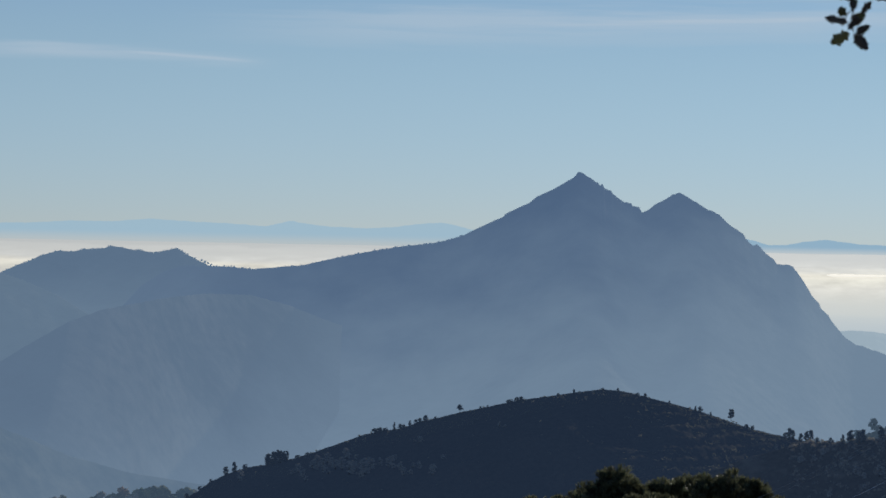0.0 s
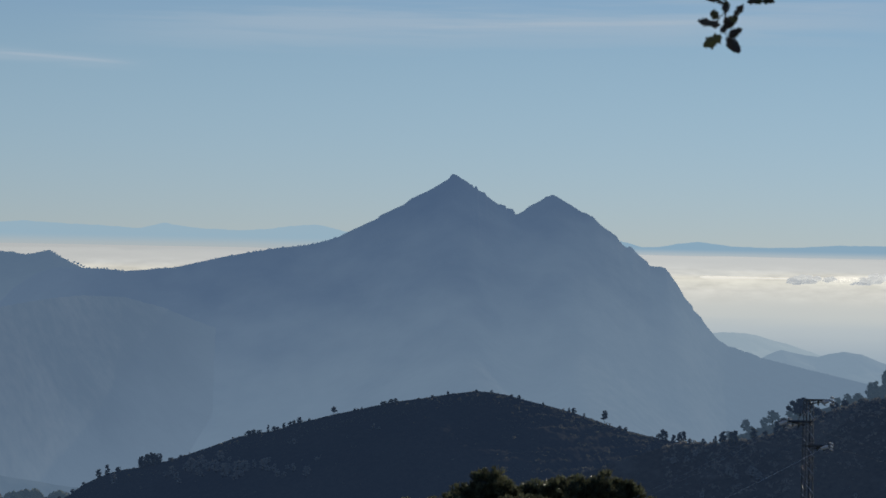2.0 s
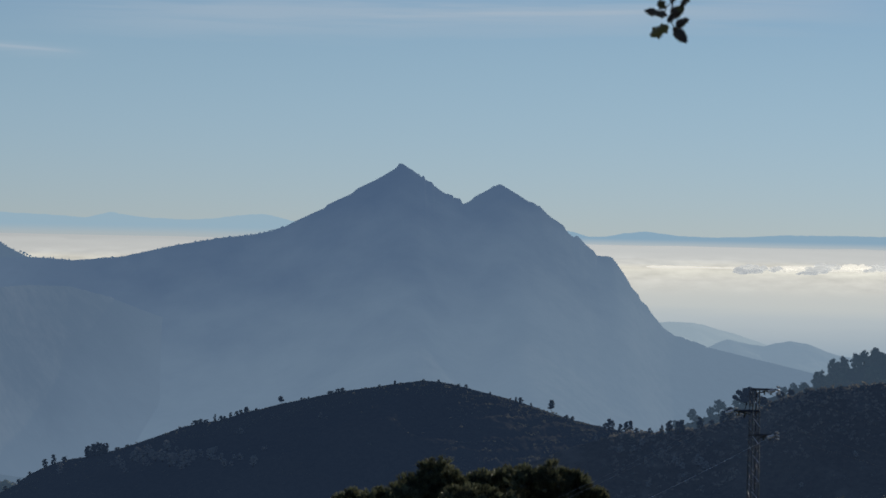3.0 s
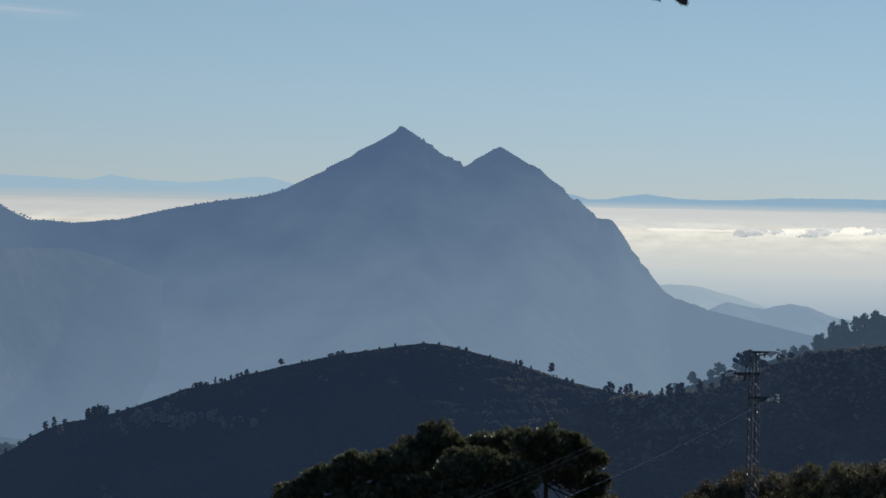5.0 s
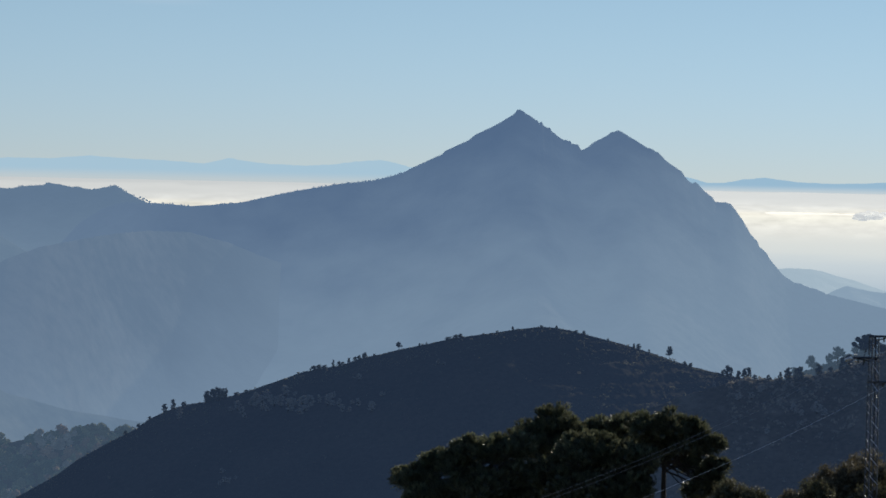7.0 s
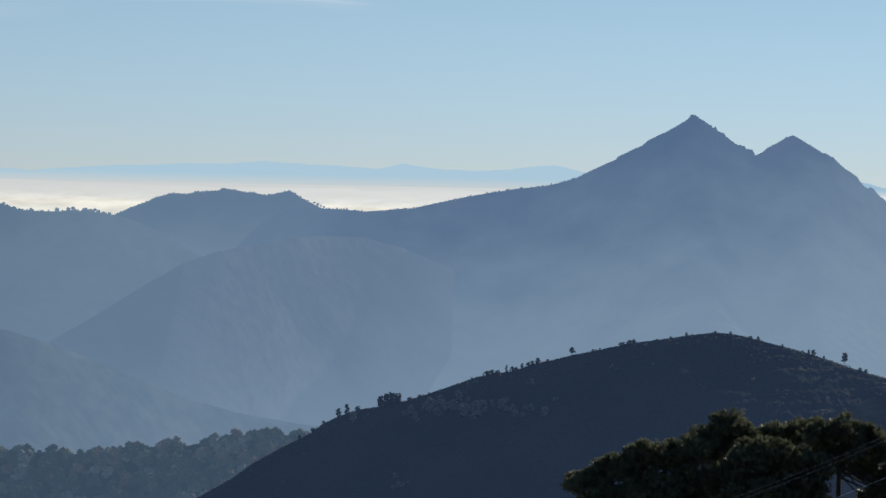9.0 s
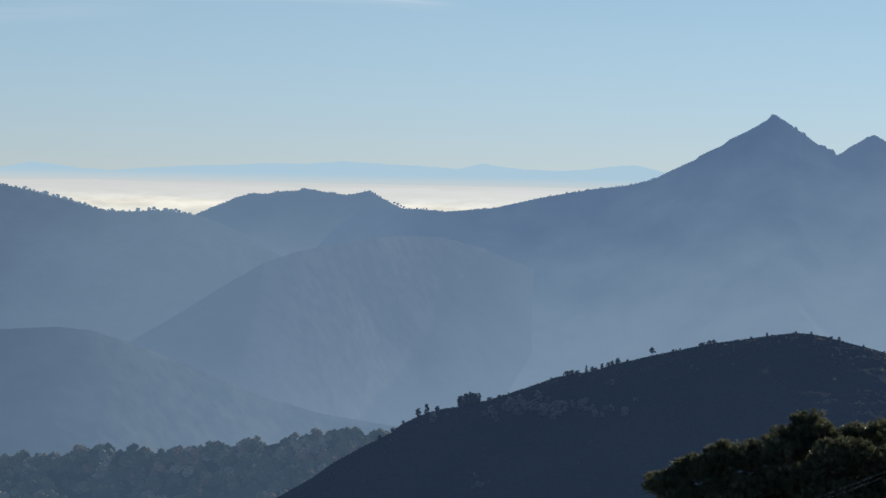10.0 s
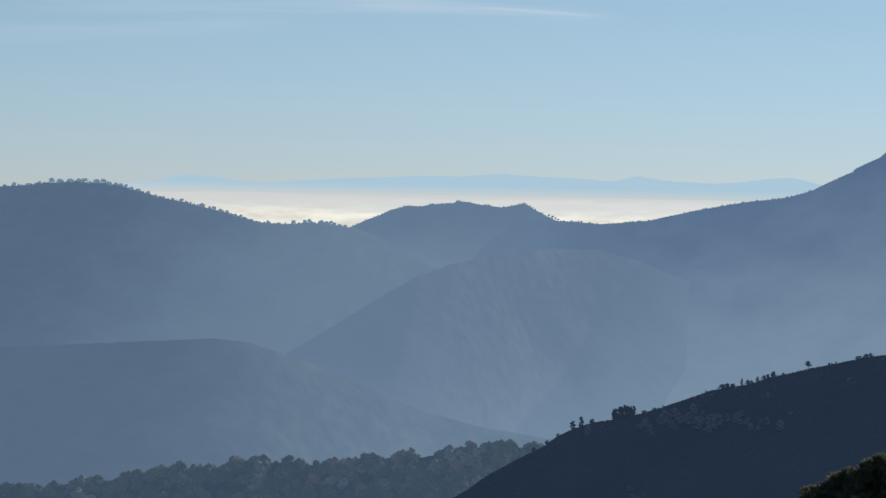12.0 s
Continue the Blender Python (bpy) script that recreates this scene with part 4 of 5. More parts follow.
def hill_trees(name, sizes, clumps, leaves, leaf, mat, core, seed, label, group, **shape):
    """A few grown trees of one kind with their height and width; each size is (height, half width, bare share of the trunk)."""
    return [(broadleaf(name, h, w, clumps, leaves, leaf, mat, seed + i, label, group=group, trunk_part=tp, core=core, swell=0.62, **shape), h, 2 * w) for i, (h, w, tp) in enumerate(sizes)]


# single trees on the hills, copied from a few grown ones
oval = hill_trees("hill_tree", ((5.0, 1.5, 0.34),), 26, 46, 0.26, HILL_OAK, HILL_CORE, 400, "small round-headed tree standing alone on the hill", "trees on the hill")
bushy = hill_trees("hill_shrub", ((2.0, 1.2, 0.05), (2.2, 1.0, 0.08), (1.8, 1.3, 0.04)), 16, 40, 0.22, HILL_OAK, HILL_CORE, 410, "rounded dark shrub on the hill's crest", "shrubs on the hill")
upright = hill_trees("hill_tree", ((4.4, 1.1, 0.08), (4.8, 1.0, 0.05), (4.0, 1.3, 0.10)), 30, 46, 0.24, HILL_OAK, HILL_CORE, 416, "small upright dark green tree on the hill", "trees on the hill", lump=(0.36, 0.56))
pale = hill_trees("pale_tree", ((4.8, 1.2, 0.12), (4.0, 1.3, 0.10), (5.4, 1.3, 0.12)), 18, 56, 0.24, BARE, PALE_CORE, 420, "slender pale tree on the slope, its foliage colour brightened for sunlight", "pale trees on the slope")
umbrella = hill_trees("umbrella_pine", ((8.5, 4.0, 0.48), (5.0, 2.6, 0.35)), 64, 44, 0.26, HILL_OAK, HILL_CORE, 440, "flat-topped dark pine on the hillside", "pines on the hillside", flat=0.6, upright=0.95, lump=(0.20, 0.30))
hazy = hill_trees("hillside_tree", ((5.0, 2.4, 0.22), (5.5, 2.2, 0.15)), 24, 50, 0.30, RIDGE_LEAVES, RIDGE_LEAVES, 450, "hazy round-headed tree on the ridge shoulder", "trees on the ridge shoulder")

# the lone tree, the clump and the shrubs along the dark hill's crest: place, height, width
plant(oval[0], HILL_TREE, 108.5, 1099.4, 5.4, 2.9, 1.0)
plant(oval[0], HILL_TREE, 7.8, 1099.4, 3.4, 2.7, 2.4)
CREST_TREES = ((-78.3, 3.6, 2.2), (-75.4, 4.0, 2.1), (-63.4, 4.4, 1.9), (-62.5, 4.6, 2.2), (-61.4, 5.0, 2.2), (-60.3, 4.8, 2.0), (-59.4, 5.4, 2.2), (-58.5, 4.8, 1.8), (-57.0, 4.3, 1.7), (-56.2, 4.2, 1.6), (-16.4, 3.2, 1.1), (-4.9, 2.6, 1.9),
               (130.0, 4.3, 2.4), (131.6, 3.8, 2.2), (134.2, 3.2, 2.0), (136.9, 4.6, 2.3), (138.4, 4.9, 2.2), (49.9, 1.9, 0.9), (97.1, 2.5, 1.9))
for i, (x, h, w) in enumerate(CREST_TREES):
    plant(upright[i % 3], HILL_TREE, x, 1099.2, h, w, 1.7 * i)
CREST_SHRUBS = ((-71.4, 1.9, 2.4), (-23.7, 2.0, 3.4), (-21.6, 2.2, 3.0), (-19.6, 1.6, 2.4), (-14.3, 2.2, 2.2), (-12.8, 1.7, 1.8), (-10.6, 2.3, 1.4), (-8.4, 1.9, 2.2), (-6.8, 1.9, 2.0), (-1.2, 1.1, 1.3), (15.4, 1.3, 1.3), (18.1, 1.3, 0.9), (26.4, 1.6, 3.4), (28.8, 1.9, 2.6),
                (30.6, 2.0, 2.4), (44.2, 1.1, 1.3), (60.5, 1.1, 1.6), (66.3, 1.5, 1.3), (73.7, 1.3, 1.7), (76.4, 1.6, 1.7), (85.5, 1.3, 1.0), (95.2, 2.0, 1.1), (100.8, 1.5, 1.0), (114.3, 1.6, 2.1), (116.5, 1.8, 1.7), (128.4, 2.0, 1.8), (140.6, 2.4, 2.5), (144, 1.4, 2.4), (-63.2, 2.6, 2.2), (-61.6, 2.4, 2.2), (-60.0, 2.6, 2.4), (-58.6, 2.4, 2.0), (-56.6, 2.2, 2.2), (-52, 1.3, 2.6), (-48.5, 1.2, 2.2), (-84, 1.5, 1.6), (-88, 1.6, 2.0), (-93, 1.8, 2.2))
for i, (x, h, w) in enumerate(CREST_SHRUBS):
    plant(bushy[i % 3], HILL_TREE, x, 1099.3, h, w, 2.1 * i)
# pale trees, coloured as if sunlit, on the slope below: place across, distance down the slope, height
SLOPE_TREES = ((-72.9, 7, 3.6), (-51.1, 10, 3.6), (-49.2, 13, 3.1), (-45.9, 10, 3.1), (-44.5, 10, 4.6), (-42.1, 16, 2.9), (-40.8, 10, 3.6), (-38.9, 14, 3.4), (-37.3, 17, 3.6), (-34.7, 19, 4.4), (-33.9, 12, 3.8), (-32.2, 25, 4.8), (-31.5, 23, 3.8), (-29.8, 16, 2.1), (-29.6, 24, 2.5),
               (-26.2, 27, 5.2), (-24.5, 26, 4.6), (-21.1, 24, 2.5), (-18.1, 29, 3.8), (-16.6, 27, 3.4), (-13.4, 33, 2.9), (-12, 38, 2.9), (-6.9, 14, 2.5), (-6.7, 36, 2.9), (-2.2, 42, 3.8), (1.7, 32, 1.7), (22.2, 18, 2.1), (118.2, 23, 3.1), (123.8, 13, 2.1), (-54.5, 52, 2.1), (-53.2, 58, 2.5), (-51.1, 59, 2.1), (-54.3, 82, 2.9))
for i, (x, d, h) in enumerate(SLOPE_TREES):
    plant(pale[i % 3], HILL_TREE, x, 1100 - d, h * 1.1, h * 0.85, i)
    plant(pale[(i + 1) % 3], HILL_TREE, x + rng.uniform(-2.4, 2.4), 1100 - d + rng.uniform(-3, 3), h * rng.uniform(0.5, 0.85), h * 0.7, i + 2)
# trees along the hillside on the other side of the saddle: place, height, width
for i, (x, h, w) in enumerate(((132.3, 4.9, 2.6), (134.6, 4.3, 2.4), (136.2, 4.6, 2.6), (141.5, 4.4, 2.6), (129.6, 3.4, 1.5), (149.3, 4.8, 3.0), (151.8, 5.0, 3.4), (125.5, 2.4, 1.8), (146, 2.6, 2.2))):
    plant(upright[i % 3], RHILL_TREE, x, 949, h, w, i)
plant(umbrella[0], RHILL_TREE, 156.0, 948.5, 10.4, 9.4, 0.6)
for i, (x, h, w) in enumerate(((168, 3.4, 3.2), (171.3, 3.0, 2.8), (162.0, 4.0, 4.2))):
    plant(umbrella[1], RHILL_TREE, x, 949, h, w, i)
for i in range(46):
    x = 112 + 2.3 * i + rng.normal()
    plant(bushy[i % 3], RHILL_TREE, x, 949 - abs(rng.normal()) * 4, rng.uniform(0.8, 1.9), rng.uniform(1.2, 2.6), i)
for i, (x, d, h) in enumerate(((119.4, 9, 2.4), (122.3, 7, 2.6), (115.4, 9, 2.9), (132, 16, 3.1), (134, 18, 2.5), (139, 17, 4), (141, 19, 3), (122.7, 23, 2.3), (131.1, 9, 1.8), (133.9, 22, 1.8), (168, 40, 2.0), (186, 33, 2.4), (152, 48, 1.8))):
    plant(pale[i % 3], RHILL_TREE, x, 950 - d, h, h * 0.85, i)
for i, (x, h, w) in enumerate(((168.8, 6.2, 5.0), (178.9, 6.4, 6.2), (175.6, 4.6, 3.4), (186, 4.4, 4.6), (204.8, 3.8, 4.0), (208.5, 4.4, 3.6), (212.6, 3.8, 4.6), (162, 3.6, 3.4))):
    plant(hazy[i % 2], MID_TREE, x, 1149, h, w, i)
for i, (x, h, w) in enumerate(((255, 8.0, 5.0), (257.6, 6.6, 3.8), (263, 9.0, 5.4), (267.7, 7.6, 5.8), (272.9, 7.6, 5.4), (276.8, 7.4, 5.2), (282, 7.8, 6.0), (249, 5.0, 4.0))):
    plant(hazy[i % 2], BACK_TREE, x, 1349, h, w, i + 3)


# ---- stone pines and bushes below the viewpoint ----
def tufts(centres, radii, count, length, seed, needles=11):
    """Needle tufts bursting outward from the clumps' skins; each tuft is one brush of blades on a common base."""
    r = np.random.default_rng(seed)
    verts, faces = [], []
    for c, rad in zip(centres, radii):
        d = r.normal(size=(count, 3))
        d[:, 2] += 0.45
        d /= np.linalg.norm(d, axis=1)[:, None]
        p = np.array(c) + d * rad * r.uniform(0.6, 1.1, (count, 1)) * np.array([1, 1, 0.8])
        lead = d * 0.6 + np.array([0, 0, 0.7]) + r.normal(size=(count, 3)) * 0.25
        for q, h in zip(p, lead):
            a = h + r.normal(size=(needles, 3)) * 0.32
            a /= np.linalg.norm(a, axis=1)[:, None]
            w = np.cross(a, r.normal(size=(needles, 3)))
            w *= 0.026 / (np.linalg.norm(w, axis=1)[:, None] + 1e-9)
            tip = q + a * length * r.uniform(0.6, 1.2, (needles, 1))
            k = len(verts)
            verts.append(q.tolist())
            verts += np.concatenate([tip + w, tip - w]).tolist()
            faces += [(k, k + 1 + i, k + 1 + needles + i) for i in range(needles)]
    return verts, faces


def stone_pine(x, y, crowns, seed, label):
    """crowns: (dx, dy, z of the middle, half width, half height) of each crown lobe, in the world's height."""
    r = np.random.default_rng(seed)
    z0 = float(ground_z(np.array(x), np.array(y)))
    root = tagged(new("stone_pine"), label, "pine tree", "stone pines")
    root.location = (x, y, z0)
    bm = bmesh.new()
    zc = crowns[0][2] - z0
    top = (crowns[0][0] * 0.6, crowns[0][1] * 0.6, zc - 0.4)
    tube(bm, [(0, 0, -0.6), (0.1, 0, zc * 0.35), (top[0] * 0.6, top[1] * 0.6, zc * 0.7), top], [0.24, 0.19, 0.15, 0.08], 9)
    part("trunk", bm, BARK, root, "straight rough brown trunk", smooth=True)
    centres, radii = [], []
    for dx, dy, z, rx, rz in crowns:
        n = int(13 * rx * rx) + 8
        for _ in range(n):
            d = r.normal(size=3)
            d[2] = abs(d[2]) - 0.35
            d /= np.linalg.norm(d)
            k = r.uniform(0.3, 1.0) ** 0.6
            centres.append((dx + d[0] * rx * k, dy + d[1] * rx * k, z - z0 + d[2] * rz * k))
            radii.append(r.uniform(0.26, 0.52))
    bm = bmesh.new()
    for c in centres[::4]:
        start = Vector((top[0] * 0.8, top[1] * 0.8, zc * r.uniform(0.68, 0.95)))
        tube(bm, [start, start.lerp(Vector(c), 0.5) + Vector((0, 0, -0.25)), Vector(c)], [0.07, 0.045, 0.02], 5)
    part("branching", bm, BARK, root, "bare grey-brown limbs")
    bm = bmesh.new()
    for c, rad in zip(centres, radii):
        for v in bmesh.ops.create_icosphere(bm, subdivisions=2, radius=rad * 0.5)["verts"]:
            v.co = Vector((v.co.x, v.co.y, v.co.z * 0.75)) * (1 + 0.25 * noise.noise(v.co * 3 + Vector(c))) + Vector(c)
    part("inner_crown", bm, PINE_CORE, root, "dark shaded inner twigs")
    v, f = tufts(centres, radii, 19, 0.46, seed + 9, 15)
    link_mesh("crown", v, f, PINE, root, "dense dark green needle crown")
    return root


stone_pine(6.6, 188, [(-0.1, 0, -16.1, 1.6, 1.1), (-2.1, 0.4, -16.8, 1.7, 1.0), (-4.0, 0, -17.8, 1.3, 1.0), (2.0, 0.5, -15.9, 1.5, 1.1), (-0.3, -1.2, -18.0, 1.9, 1.0), (-3.1, -0.8, -18.6, 1.5, 0.9), (2.8, -0.6, -17.8, 1.7, 1.2), (0.6, -0.4, -19.2, 2.4, 0.9), (-3.2, 0.2, -19.6, 1.9, 0.8), (3.2, 0.4, -19.3, 2.0, 0.9)], 501, "broad low stone pine with a spreading dark crown")
stone_pine(11.7, 192, [(0.0, 0, -14.4, 1.3, 1.1), (-1.4, 0, -15.2, 1.2, 0.9), (0.8, 0.3, -15.1, 1.0, 0.9), (-0.7, -0.4, -16.1, 1.4, 1.0)], 503, "tall stone pine with a rounded dark crown")
stone_pine(13.6, 186, [(-0.3, 0, -15.9, 1.9, 1.4), (1.6, 0.2, -16.0, 1.5, 1.2), (-2.1, -0.2, -16.9, 1.2, 1.1), (3.0, 0, -16.3, 1.0, 0.8), (-0.6, -0.8, -17.8, 2.3, 1.1), (2.2, -0.6, -17.8, 1.5, 1.0), (0.4, 0.3, -19.2, 2.6, 0.9)], 505, "stone pine with a dense dome of needles")
stone_pine(15.8, 196, [(-0.1, 0, -15.1, 1.6, 1.0), (-1.6, 0, -15.3, 1.1, 0.9), (1.6, 0, -14.9, 1.2, 0.9)], 507, "small stone pine half hidden among taller ones")
stone_pine(18.45, 190, [(0.3, 0, -14.3, 1.6, 1.1), (1.7, 0.3, -14.6, 0.9, 1.0), (-1.0, 0, -14.6, 1.0, 0.8), (3.3, 0, -15.3, 0.6, 0.35), (2.5, 0.3, -15.6, 0.6, 0.35), (-0.6, 0.4, -15.9, 0.8, 0.6), (3.5, 0, -16.7, 0.45, 0.35), (1.1, -0.3, -15.5, 0.9, 0.5), (2.9, -0.2, -17.4, 0.7, 0.4), (1.9, 0.6, -16.6, 0.5, 0.25), (3.3, 0.3, -17.9, 0.6, 0.4), (2.3, 0.2, -18.3, 0.8, 0.3)], 509, "umbrella-shaped stone pine with a bare trunk")

BUSHES = ((21.2, 177, -15.9, 1.0, OAK), (22.3, 175, -16.2, 0.9, OAK), (26.0, 176, -15.7, 0.95, OAK), (29.4, 191, -16.2, 1.24, AUTUMN), (30.7, 190, -15.8, 1.35, AUTUMN), (32.1, 192, -15.3, 1.40, AUTUMN), (33.7, 191, -15.6, 1.46, AUTUMN), (34.9, 190, -16.0, 1.24, AUTUMN),
          (33.7, 178, -13.9, 1.2, OAK), (35.1, 176, -13.6, 1.35, OAK), (36.5, 177, -13.7, 1.35, OAK), (38.3, 176, -13.5, 1.5, AUTUMN), (25.0, 175, -16.3, 0.85, AUTUMN), (31.3, 187, -16.9, 1.51, OAK), (34.5, 187, -17.0, 1.51, AUTUMN), (34.6, 173, -15.4, 1.45, OAK), (37.2, 172, -15.3, 1.4, OAK))
for x, y, top, w, k in BUSHES:
    foot = float(ground_z(np.array(x), np.array(y)))
    ob = broadleaf("bushy_tree", top - foot, w * 1.8, 135, 100, 0.13, k, int(x * 10), "bushy tree with brownish autumn leaves" if k is AUTUMN else "bushy evergreen oak with dusty olive leaves", group="bushy trees by the pylon", trunk_part=0.1, trunk_r=0.12, core=BUSH_CORE, lump=(0.14, 0.30), swell=0.34, flat=1.25)
    ob.location = (x, y, foot)


# ---- power line ----
def bar(bm, a, b, w):
    """A square steel bar from a to b."""
    a, b = Vector(a), Vector(b)
    d = (b - a).normalized()
    u = d.orthogonal().normalized() * w / 2
    v = d.cross(u)
    ends = [[bm.verts.new(p + s * u + t * v) for s, t in ((1, 1), (-1, 1), (-1, -1), (1, -1))] for p in (a, b)]
    for i in range(4):
        bm.faces.new((ends[0][i], ends[0][(i + 1) % 4], ends[1][(i + 1) % 4], ends[1][i]))
    bm.faces.new(ends[0][::-1])
    bm.faces.new(ends[1])


def angle_bar(bm, a, b, w, outward):
    """An L-section: two thin flats along a to b."""
    a, b, o = Vector(a), Vector(b), Vector(outward)
    d = (b - a).normalized()
    s = d.cross(o).normalized()
    for e in (s, o):
        n = d.cross(e).normalized() * 0.004
        q = [a - n, a + e * w - n, b + e * w - n, b - n]
        r = [p + 2 * n for p in q]
        va, vb = [bm.verts.new(p) for p in q], [bm.verts.new(p) for p in r]
        bm.faces.new(va)
        bm.faces.new(vb[::-1])
        for i in range(4):
            bm.faces.new((va[i], vb[i], vb[(i + 1) % 4], va[(i + 1) % 4]))


ARMS = ((11.2, 1.35, 1), (9.85, 1.3, -1), (8.35, 1.35, 1))


def power_pylon():
    root = tagged(new("power_pylon"), "grey galvanised lattice pylon with three short cross arms", "pylon", "pylons of the power line")
    H, turn = 11.42, radians(24)

    def corner(i, z):
        h = 0.35 - 0.09 * z / H
        a = turn + math.pi / 4 + i * math.pi / 2
        return Vector((math.cos(a) * h * 1.414 * 0.9, math.sin(a) * h * 1.414 * 0.9, z))
    for i in range(4):
        bm = bmesh.new()
        inward = -(corner(i, 0) * Vector((1, 1, 0))).normalized()
        angle_bar(bm, corner(i, -0.5), corner(i, H - 0.22), 0.08, inward)
        part("leg", bm, STEEL, root)
    zs = np.linspace(0.2, H - 0.25, 20)
    for i in range(4):
        for k in range(len(zs) - 1):
            bm = bmesh.new()
            a, b = (i, (i + 1) % 4) if k % 2 == 0 else ((i + 1) % 4, i)
            tube(bm, [corner(a, zs[k]), corner(b, zs[k + 1])], [0.02, 0.02], 8)
            # diagonals that glint in the sun get the bright copy as painted glint
            part("brace", bm, GLINT_STEEL if (i, k % 2) in ((2, 1), (0, 0)) else STEEL, root, smooth=True)
    for z, length, side in ARMS:
        bm = bmesh.new()
        tip = Vector((side * length, 0, z))
        for dy in (-0.22, 0.22):
            bar(bm, (-side * 0.25, dy, z), tip, 0.09)
            bar(bm, (side * 0.3, dy, z - 0.02), (side * length * 0.75, 0, z - 0.02), 0.06)
        bar(bm, (side * 0.2, 0, z - 0.22), tip, 0.06)
        bar(bm, (side * length * 0.5, -0.12, z), (side * length * 0.5, 0.12, z), 0.04)
        arm = part("cross_arm", bm, STEEL, root, "grey steel cross arm")
        for off in (0.45, 0.75):
            bm = bmesh.new()
            p = Vector((side * length * off, 0, z))
            tube(bm, [p, p - Vector((0, 0, 0.07)), p - Vector((0, 0, 0.08)), p - Vector((0, 0, 0.32)), p - Vector((0, 0, 0.34))], [0.02, 0.02, 0.05, 0.05, 0.02], 8)
            part("post_insulator", bm, PINE_CORE, arm, "dark hanging post insulator")
        for way, lifts in ((Vector((-0.75, -0.66, -0.18)).normalized(), (0.0,)), (Vector((0.43, 0.90, -0.12)).normalized(), (0.2, 0.0, -0.2))):
            for lift in lifts:
                bm = bmesh.new()
                pts, rad = [], []
                for q in range(6):
                    for off, rr in ((0.0, 0.02 if len(lifts) == 1 else 0.032), (0.02, 0.12 if len(lifts) == 1 else 0.065), (0.05, 0.10 if len(lifts) == 1 else 0.065), (0.06, 0.02 if len(lifts) == 1 else 0.032)):
                        pts.append(tip + way * (0.2 + 0.1 * q + off) + Vector((0, 0, lift)))
                        rad.append(rr)
                tube(bm, pts, rad, 10)
                part("insulator_string", bm, GLASS_DISC, arm, "white glazed insulator discs", smooth=True)
        bm = bmesh.new()
        e0, e1 = tip + Vector((-0.75, -0.66, -0.18)).normalized() * 0.6, tip + Vector((0.43, 0.90, -0.12)).normalized() * 0.6
        loop = [e0.lerp(e1, k / 8) - Vector((0, 0, 1.3 * (k / 8) * (1 - k / 8))) for k in range(9)]
        tube(bm, loop, [0.012] * 9, 5)
        part("jumper_cable", bm, STEEL, arm, "drooping jumper cable")
    return root


pylon = power_pylon()
PX, PY, PZ = 30.92, 184.0, -18.87
pylon.location = (PX, PY, PZ)
LOWER, UPPER = (-43.5, 118.0), (100.0, 330.0)
low_z = float(ground_z(np.array(LOWER[0]), np.array(LOWER[1]))) + 0.1
copy_thing(pylon, Matrix.Translation((*LOWER, low_z)))
copy_thing(pylon, Matrix.Translation((*UPPER, -38.4)))


def cable(a, b, sag, r=0.010, material=CABLE):
    a, b = Vector(a), Vector(b)
    bm = bmesh.new()
    pts = [a.lerp(b, k / 60) - Vector((0, 0, 4 * sag * (k / 60) * (1 - k / 60))) for k in range(61)]
    tube(bm, pts, [r] * 61, 5)
    me = bpy.data.meshes.new("power_cable")
    bm.to_mesh(me)
    bm.free()
    me.materials.append(material)
    tagged(new("power_cable", me), "thin grey overhead cable hung between pylons", "cable", "cables of the power line")


# the lowest cable shines: it gets the bright copy too, a painted glint
for (z, length, side), sag, metal in zip(ARMS, (6.7, 6.0, 5.5), (CABLE, CABLE, GLINT_STEEL)):
    for way, end, end_z, hang in (((-0.75, -0.66, -0.18), LOWER, low_z, sag), ((0.43, 0.90, -0.12), UPPER, -38.4, 0.6)):
        w = Vector(way).normalized() * 0.6
        x = side * length
        cable((PX + x + w.x, PY + w.y, PZ + z + w.z), (end[0] + x - w.x, end[1] - w.y, end_z + z + w.z), hang, (0.008 if metal is GLINT_STEEL else 0.0085) if end is LOWER else 0.003, metal if end is LOWER else STEEL)


# ---- the tree beside the viewpoint, with its hanging sprig ----
def blade(base, tip, width, fold, curl):
    """A pointed, slightly folded and curled leaf from base to tip."""
    base, tip = Vector(base), Vector(tip)
    d = tip - base
    n = d.length
    d.normalize()
    s = Vector((d.z, 0, -d.x)).normalized() if abs(d.y) < 0.99 else Vector((1, 0, 0))
    s = (s + Vector((0, 0.5 * fold, 0))).normalized()
    out = d.cross(s)
    bm = bmesh.new()
    rows = []
    jag = np.random.default_rng(int(abs(base.x * 9e4 + tip.z * 7e4)) % 99999)
    for k in range(15):
        t = k / 14
        w = jag.uniform(0.66, 1.25) * width * n * 1.08 * (math.sin(math.pi * (0.04 + 0.93 * t)) ** 0.9) * (1 + 0.12 * math.sin(9 * t + curl * 7)) * 0.5
        c = base + d * n * t + out * curl * n * t * t
        rows.append([bm.verts.new(c + s * w + out * fold * w), bm.verts.new(c), bm.verts.new(c - s * w + out * fold * w)])
    for r0, r1 in zip(rows, rows[1:]):
        for i in (0, 1):
            bm.faces.new((r0[i], r0[i + 1], r1[i + 1], r1[i]))
    return bm


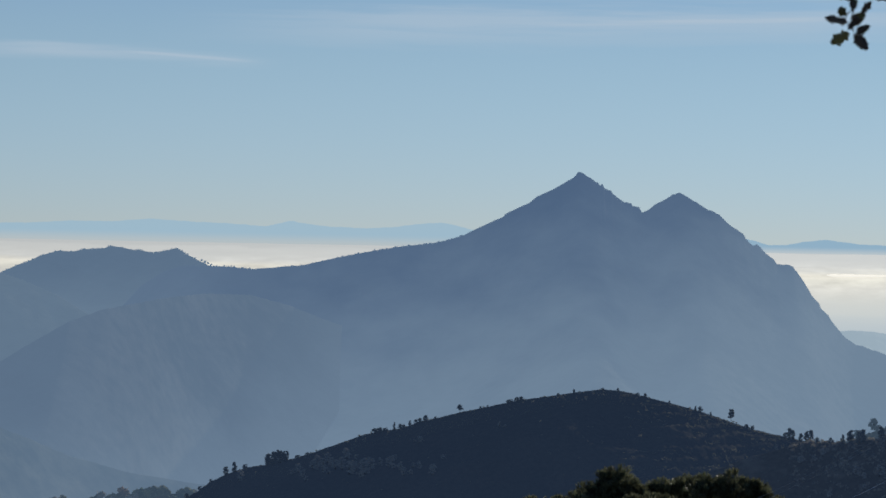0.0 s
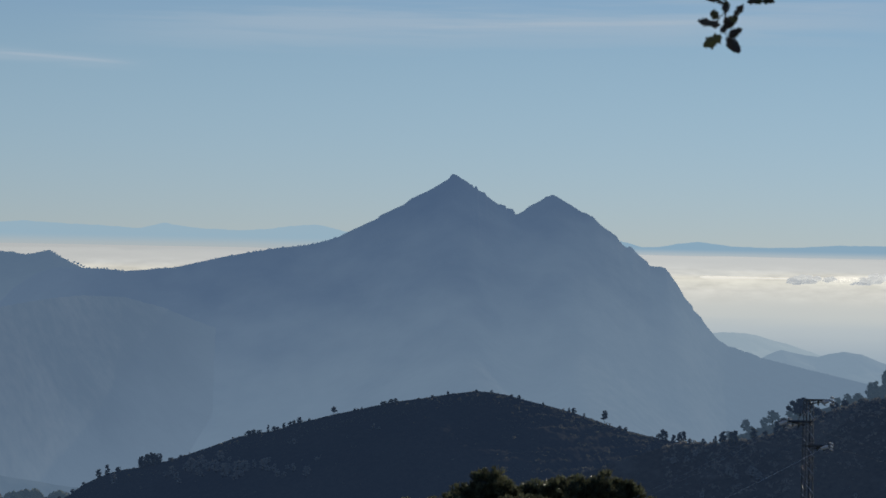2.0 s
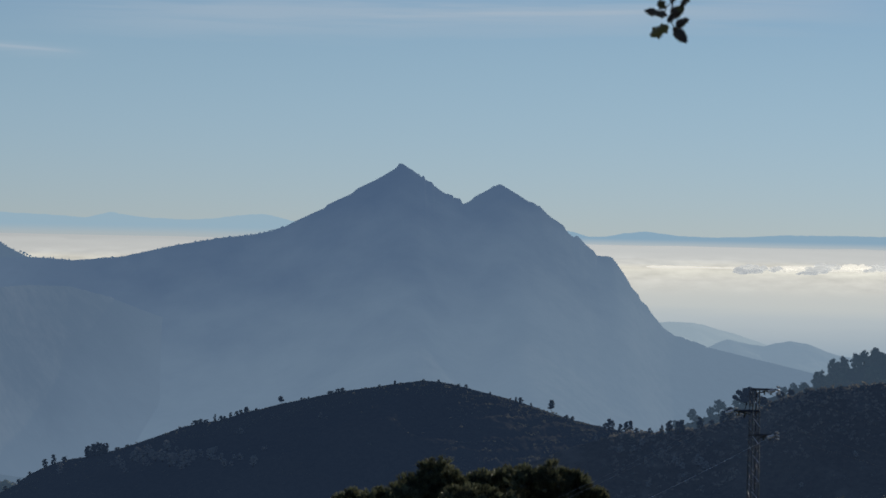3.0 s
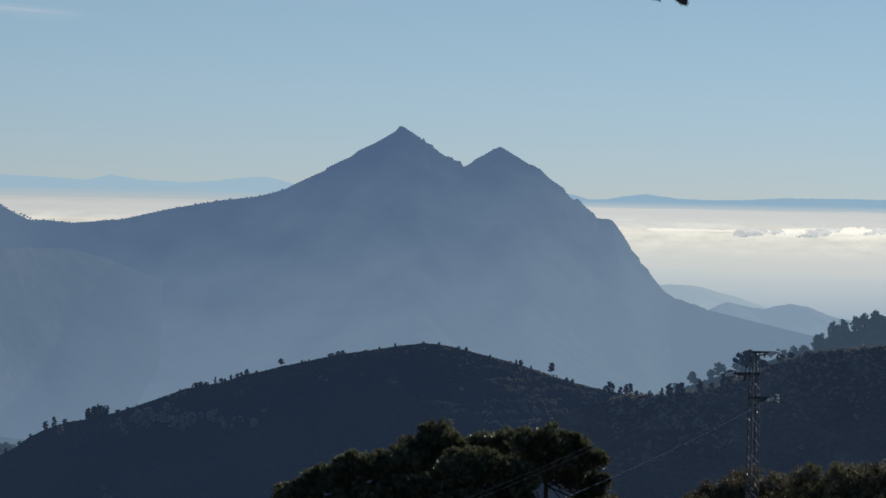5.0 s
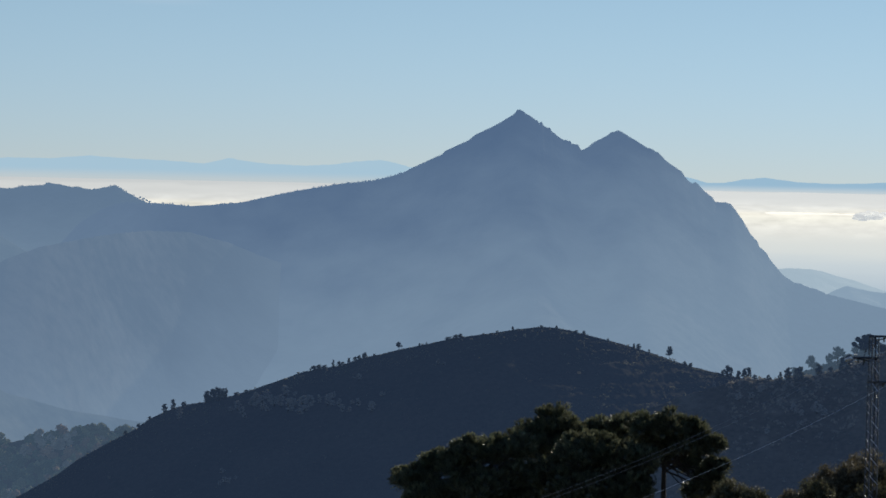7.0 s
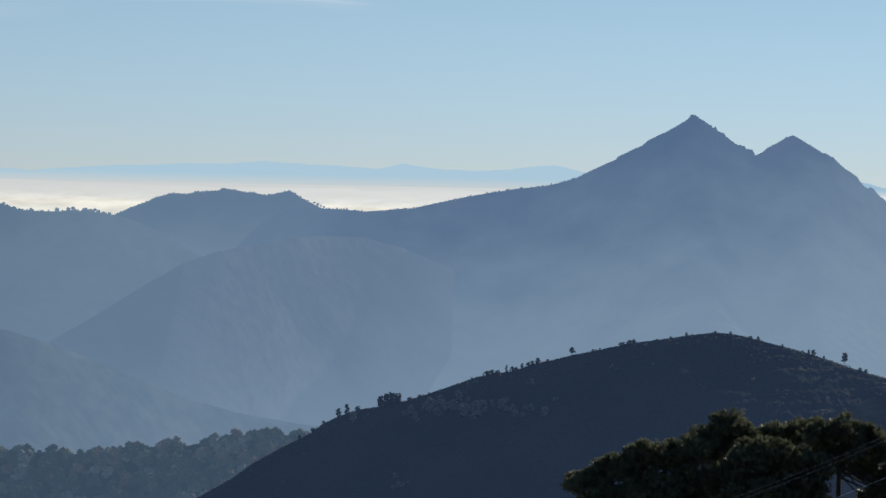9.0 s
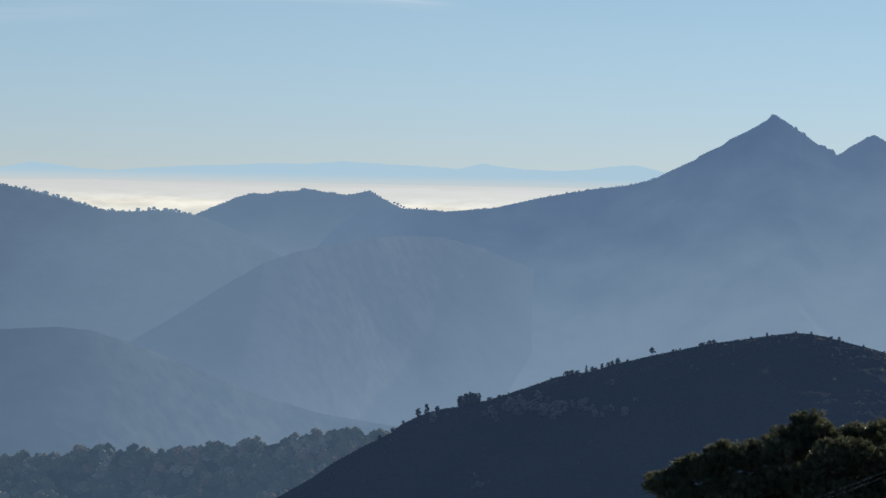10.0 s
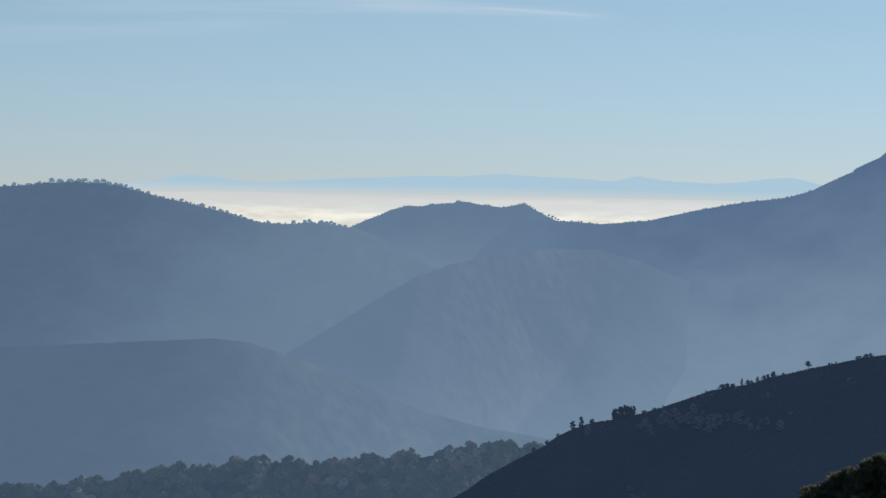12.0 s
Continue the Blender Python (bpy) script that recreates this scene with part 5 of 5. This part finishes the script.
def roadside_oak():
    root = tagged(new("oak_tree"), "evergreen oak beside the viewpoint with one hanging sprig", "tree")
    bx, by = 3.3, 10.4
    root.location = (bx, by, float(ground_z(np.array(bx), np.array(by))))
    inv = -root.location
    bm = bmesh.new()
    tube(bm, [Vector(p) for p in ((0, 0, -0.4), (0.05, 0.05, 1.2), (-0.05, 0.0, 2.6), (-0.1, 0.1, 4.2))], [0.2, 0.16, 0.13, 0.07], 10)
    part("trunk", bm, BARK, root, "rough grey trunk", smooth=True)
    bm = bmesh.new()
    tube(bm, [Vector((3.25, 10.4, 2.0)) + inv, Vector((2.6, 10.2, 2.9)) + inv, Vector((1.95, 10.05, 2.85)) + inv, Vector((1.46, 10.0, 2.66)) + inv], [0.05, 0.03, 0.015, 0.006], 7)
    part("limb", bm, BARK, root, "thin overhanging limb", smooth=True)
    # the sprig hangs from the limb's end; offsets from (SX, SZ) fit the camera's view, k turns them into metres
    SX, SZ, k = 1.2255, 2.448, 0.00064
    P = lambda u, v, dy=0.0: Vector((SX + u * k, 10.0 + dy, SZ - v * k)) + inv
    bm = bmesh.new()
    tube(bm, [Vector((1.46, 10.0, 2.66)) + inv, P(232, -120), P(222, 0), P(228, 80), P(222, 150), P(236, 195)], [0.005, 0.004, 0.0035, 0.003, 0.0025, 0.0015], 6)
    tube(bm, [P(228, 60), P(195, 95), P(185, 128)], [0.002, 0.002, 0.001], 5)
    tube(bm, [Vector((1.46, 10.0, 2.66)) + inv, P(400, -110), P(430, -25)], [0.004, 0.003, 0.0015], 5)
    sprig = part("sprig", bm, BARK, root, "hanging leafy twig")
    main_leaves = (((198, 138), (78, 110), 0.36, 1), ((208, 192), (112, 246), 0.62, 0), ((238, 196), (302, 280), 0.52, 1), ((246, 196), (318, 150), 0.50, 1), ((228, 130), (300, 88), 0.72, 0), ((272, 92), (322, 26), 0.42, 1), ((226, 72), (240, 0), 0.62, 0), ((196, 98), (146, 62), 0.66, 0), ((214, 110), (262, 120), 0.7, 1), ((212, 22), (176, -2), 0.5, 1), ((204, 176), (240, 130), 0.6, 1))
    side_leaves = (((420, -20), (342, 10), 0.55, 1), ((425, -20), (392, 18), 0.7, 0), ((430, -22), (492, 8), 0.6, 1), ((428, -20), (446, 20), 0.8, 0), ((415, -30), (470, -8), 0.7, 1), ((196, -14), (112, 4), 0.45, 1), ((235, -10), (268, -60), 0.6, 0), ((236, 66), (216, 24), 0.7, 1), ((240, 150), (276, 118), 0.7, 1))
    for a, b, w, dark in main_leaves + side_leaves:
        part("leaf", blade(P(*a, rng.uniform(-0.02, 0.02)), P(*b, rng.uniform(-0.02, 0.02)), w, rng.uniform(0.1, 0.4), rng.uniform(-0.2, 0.2)), LEAF_BROWN if dark else LEAF, sprig)
    centres, radii = [], []
    for _ in range(40):
        d = rng.normal(size=3)
        d /= np.linalg.norm(d)
        c = np.array([0.3, 0.3, 4.3]) + d * np.array([1.7, 1.7, 1.0]) * rng.uniform(0.4, 0.95)
        if c[0] + bx > 2.7:
            centres.append(c)
            radii.append(rng.uniform(0.3, 0.5))
    link_mesh("crown", *leaf_cloud(centres, radii, 60, 0.07, 0.8, 61, 0.2), LEAF, root, "small dark leathery leaves")


roadside_oak()
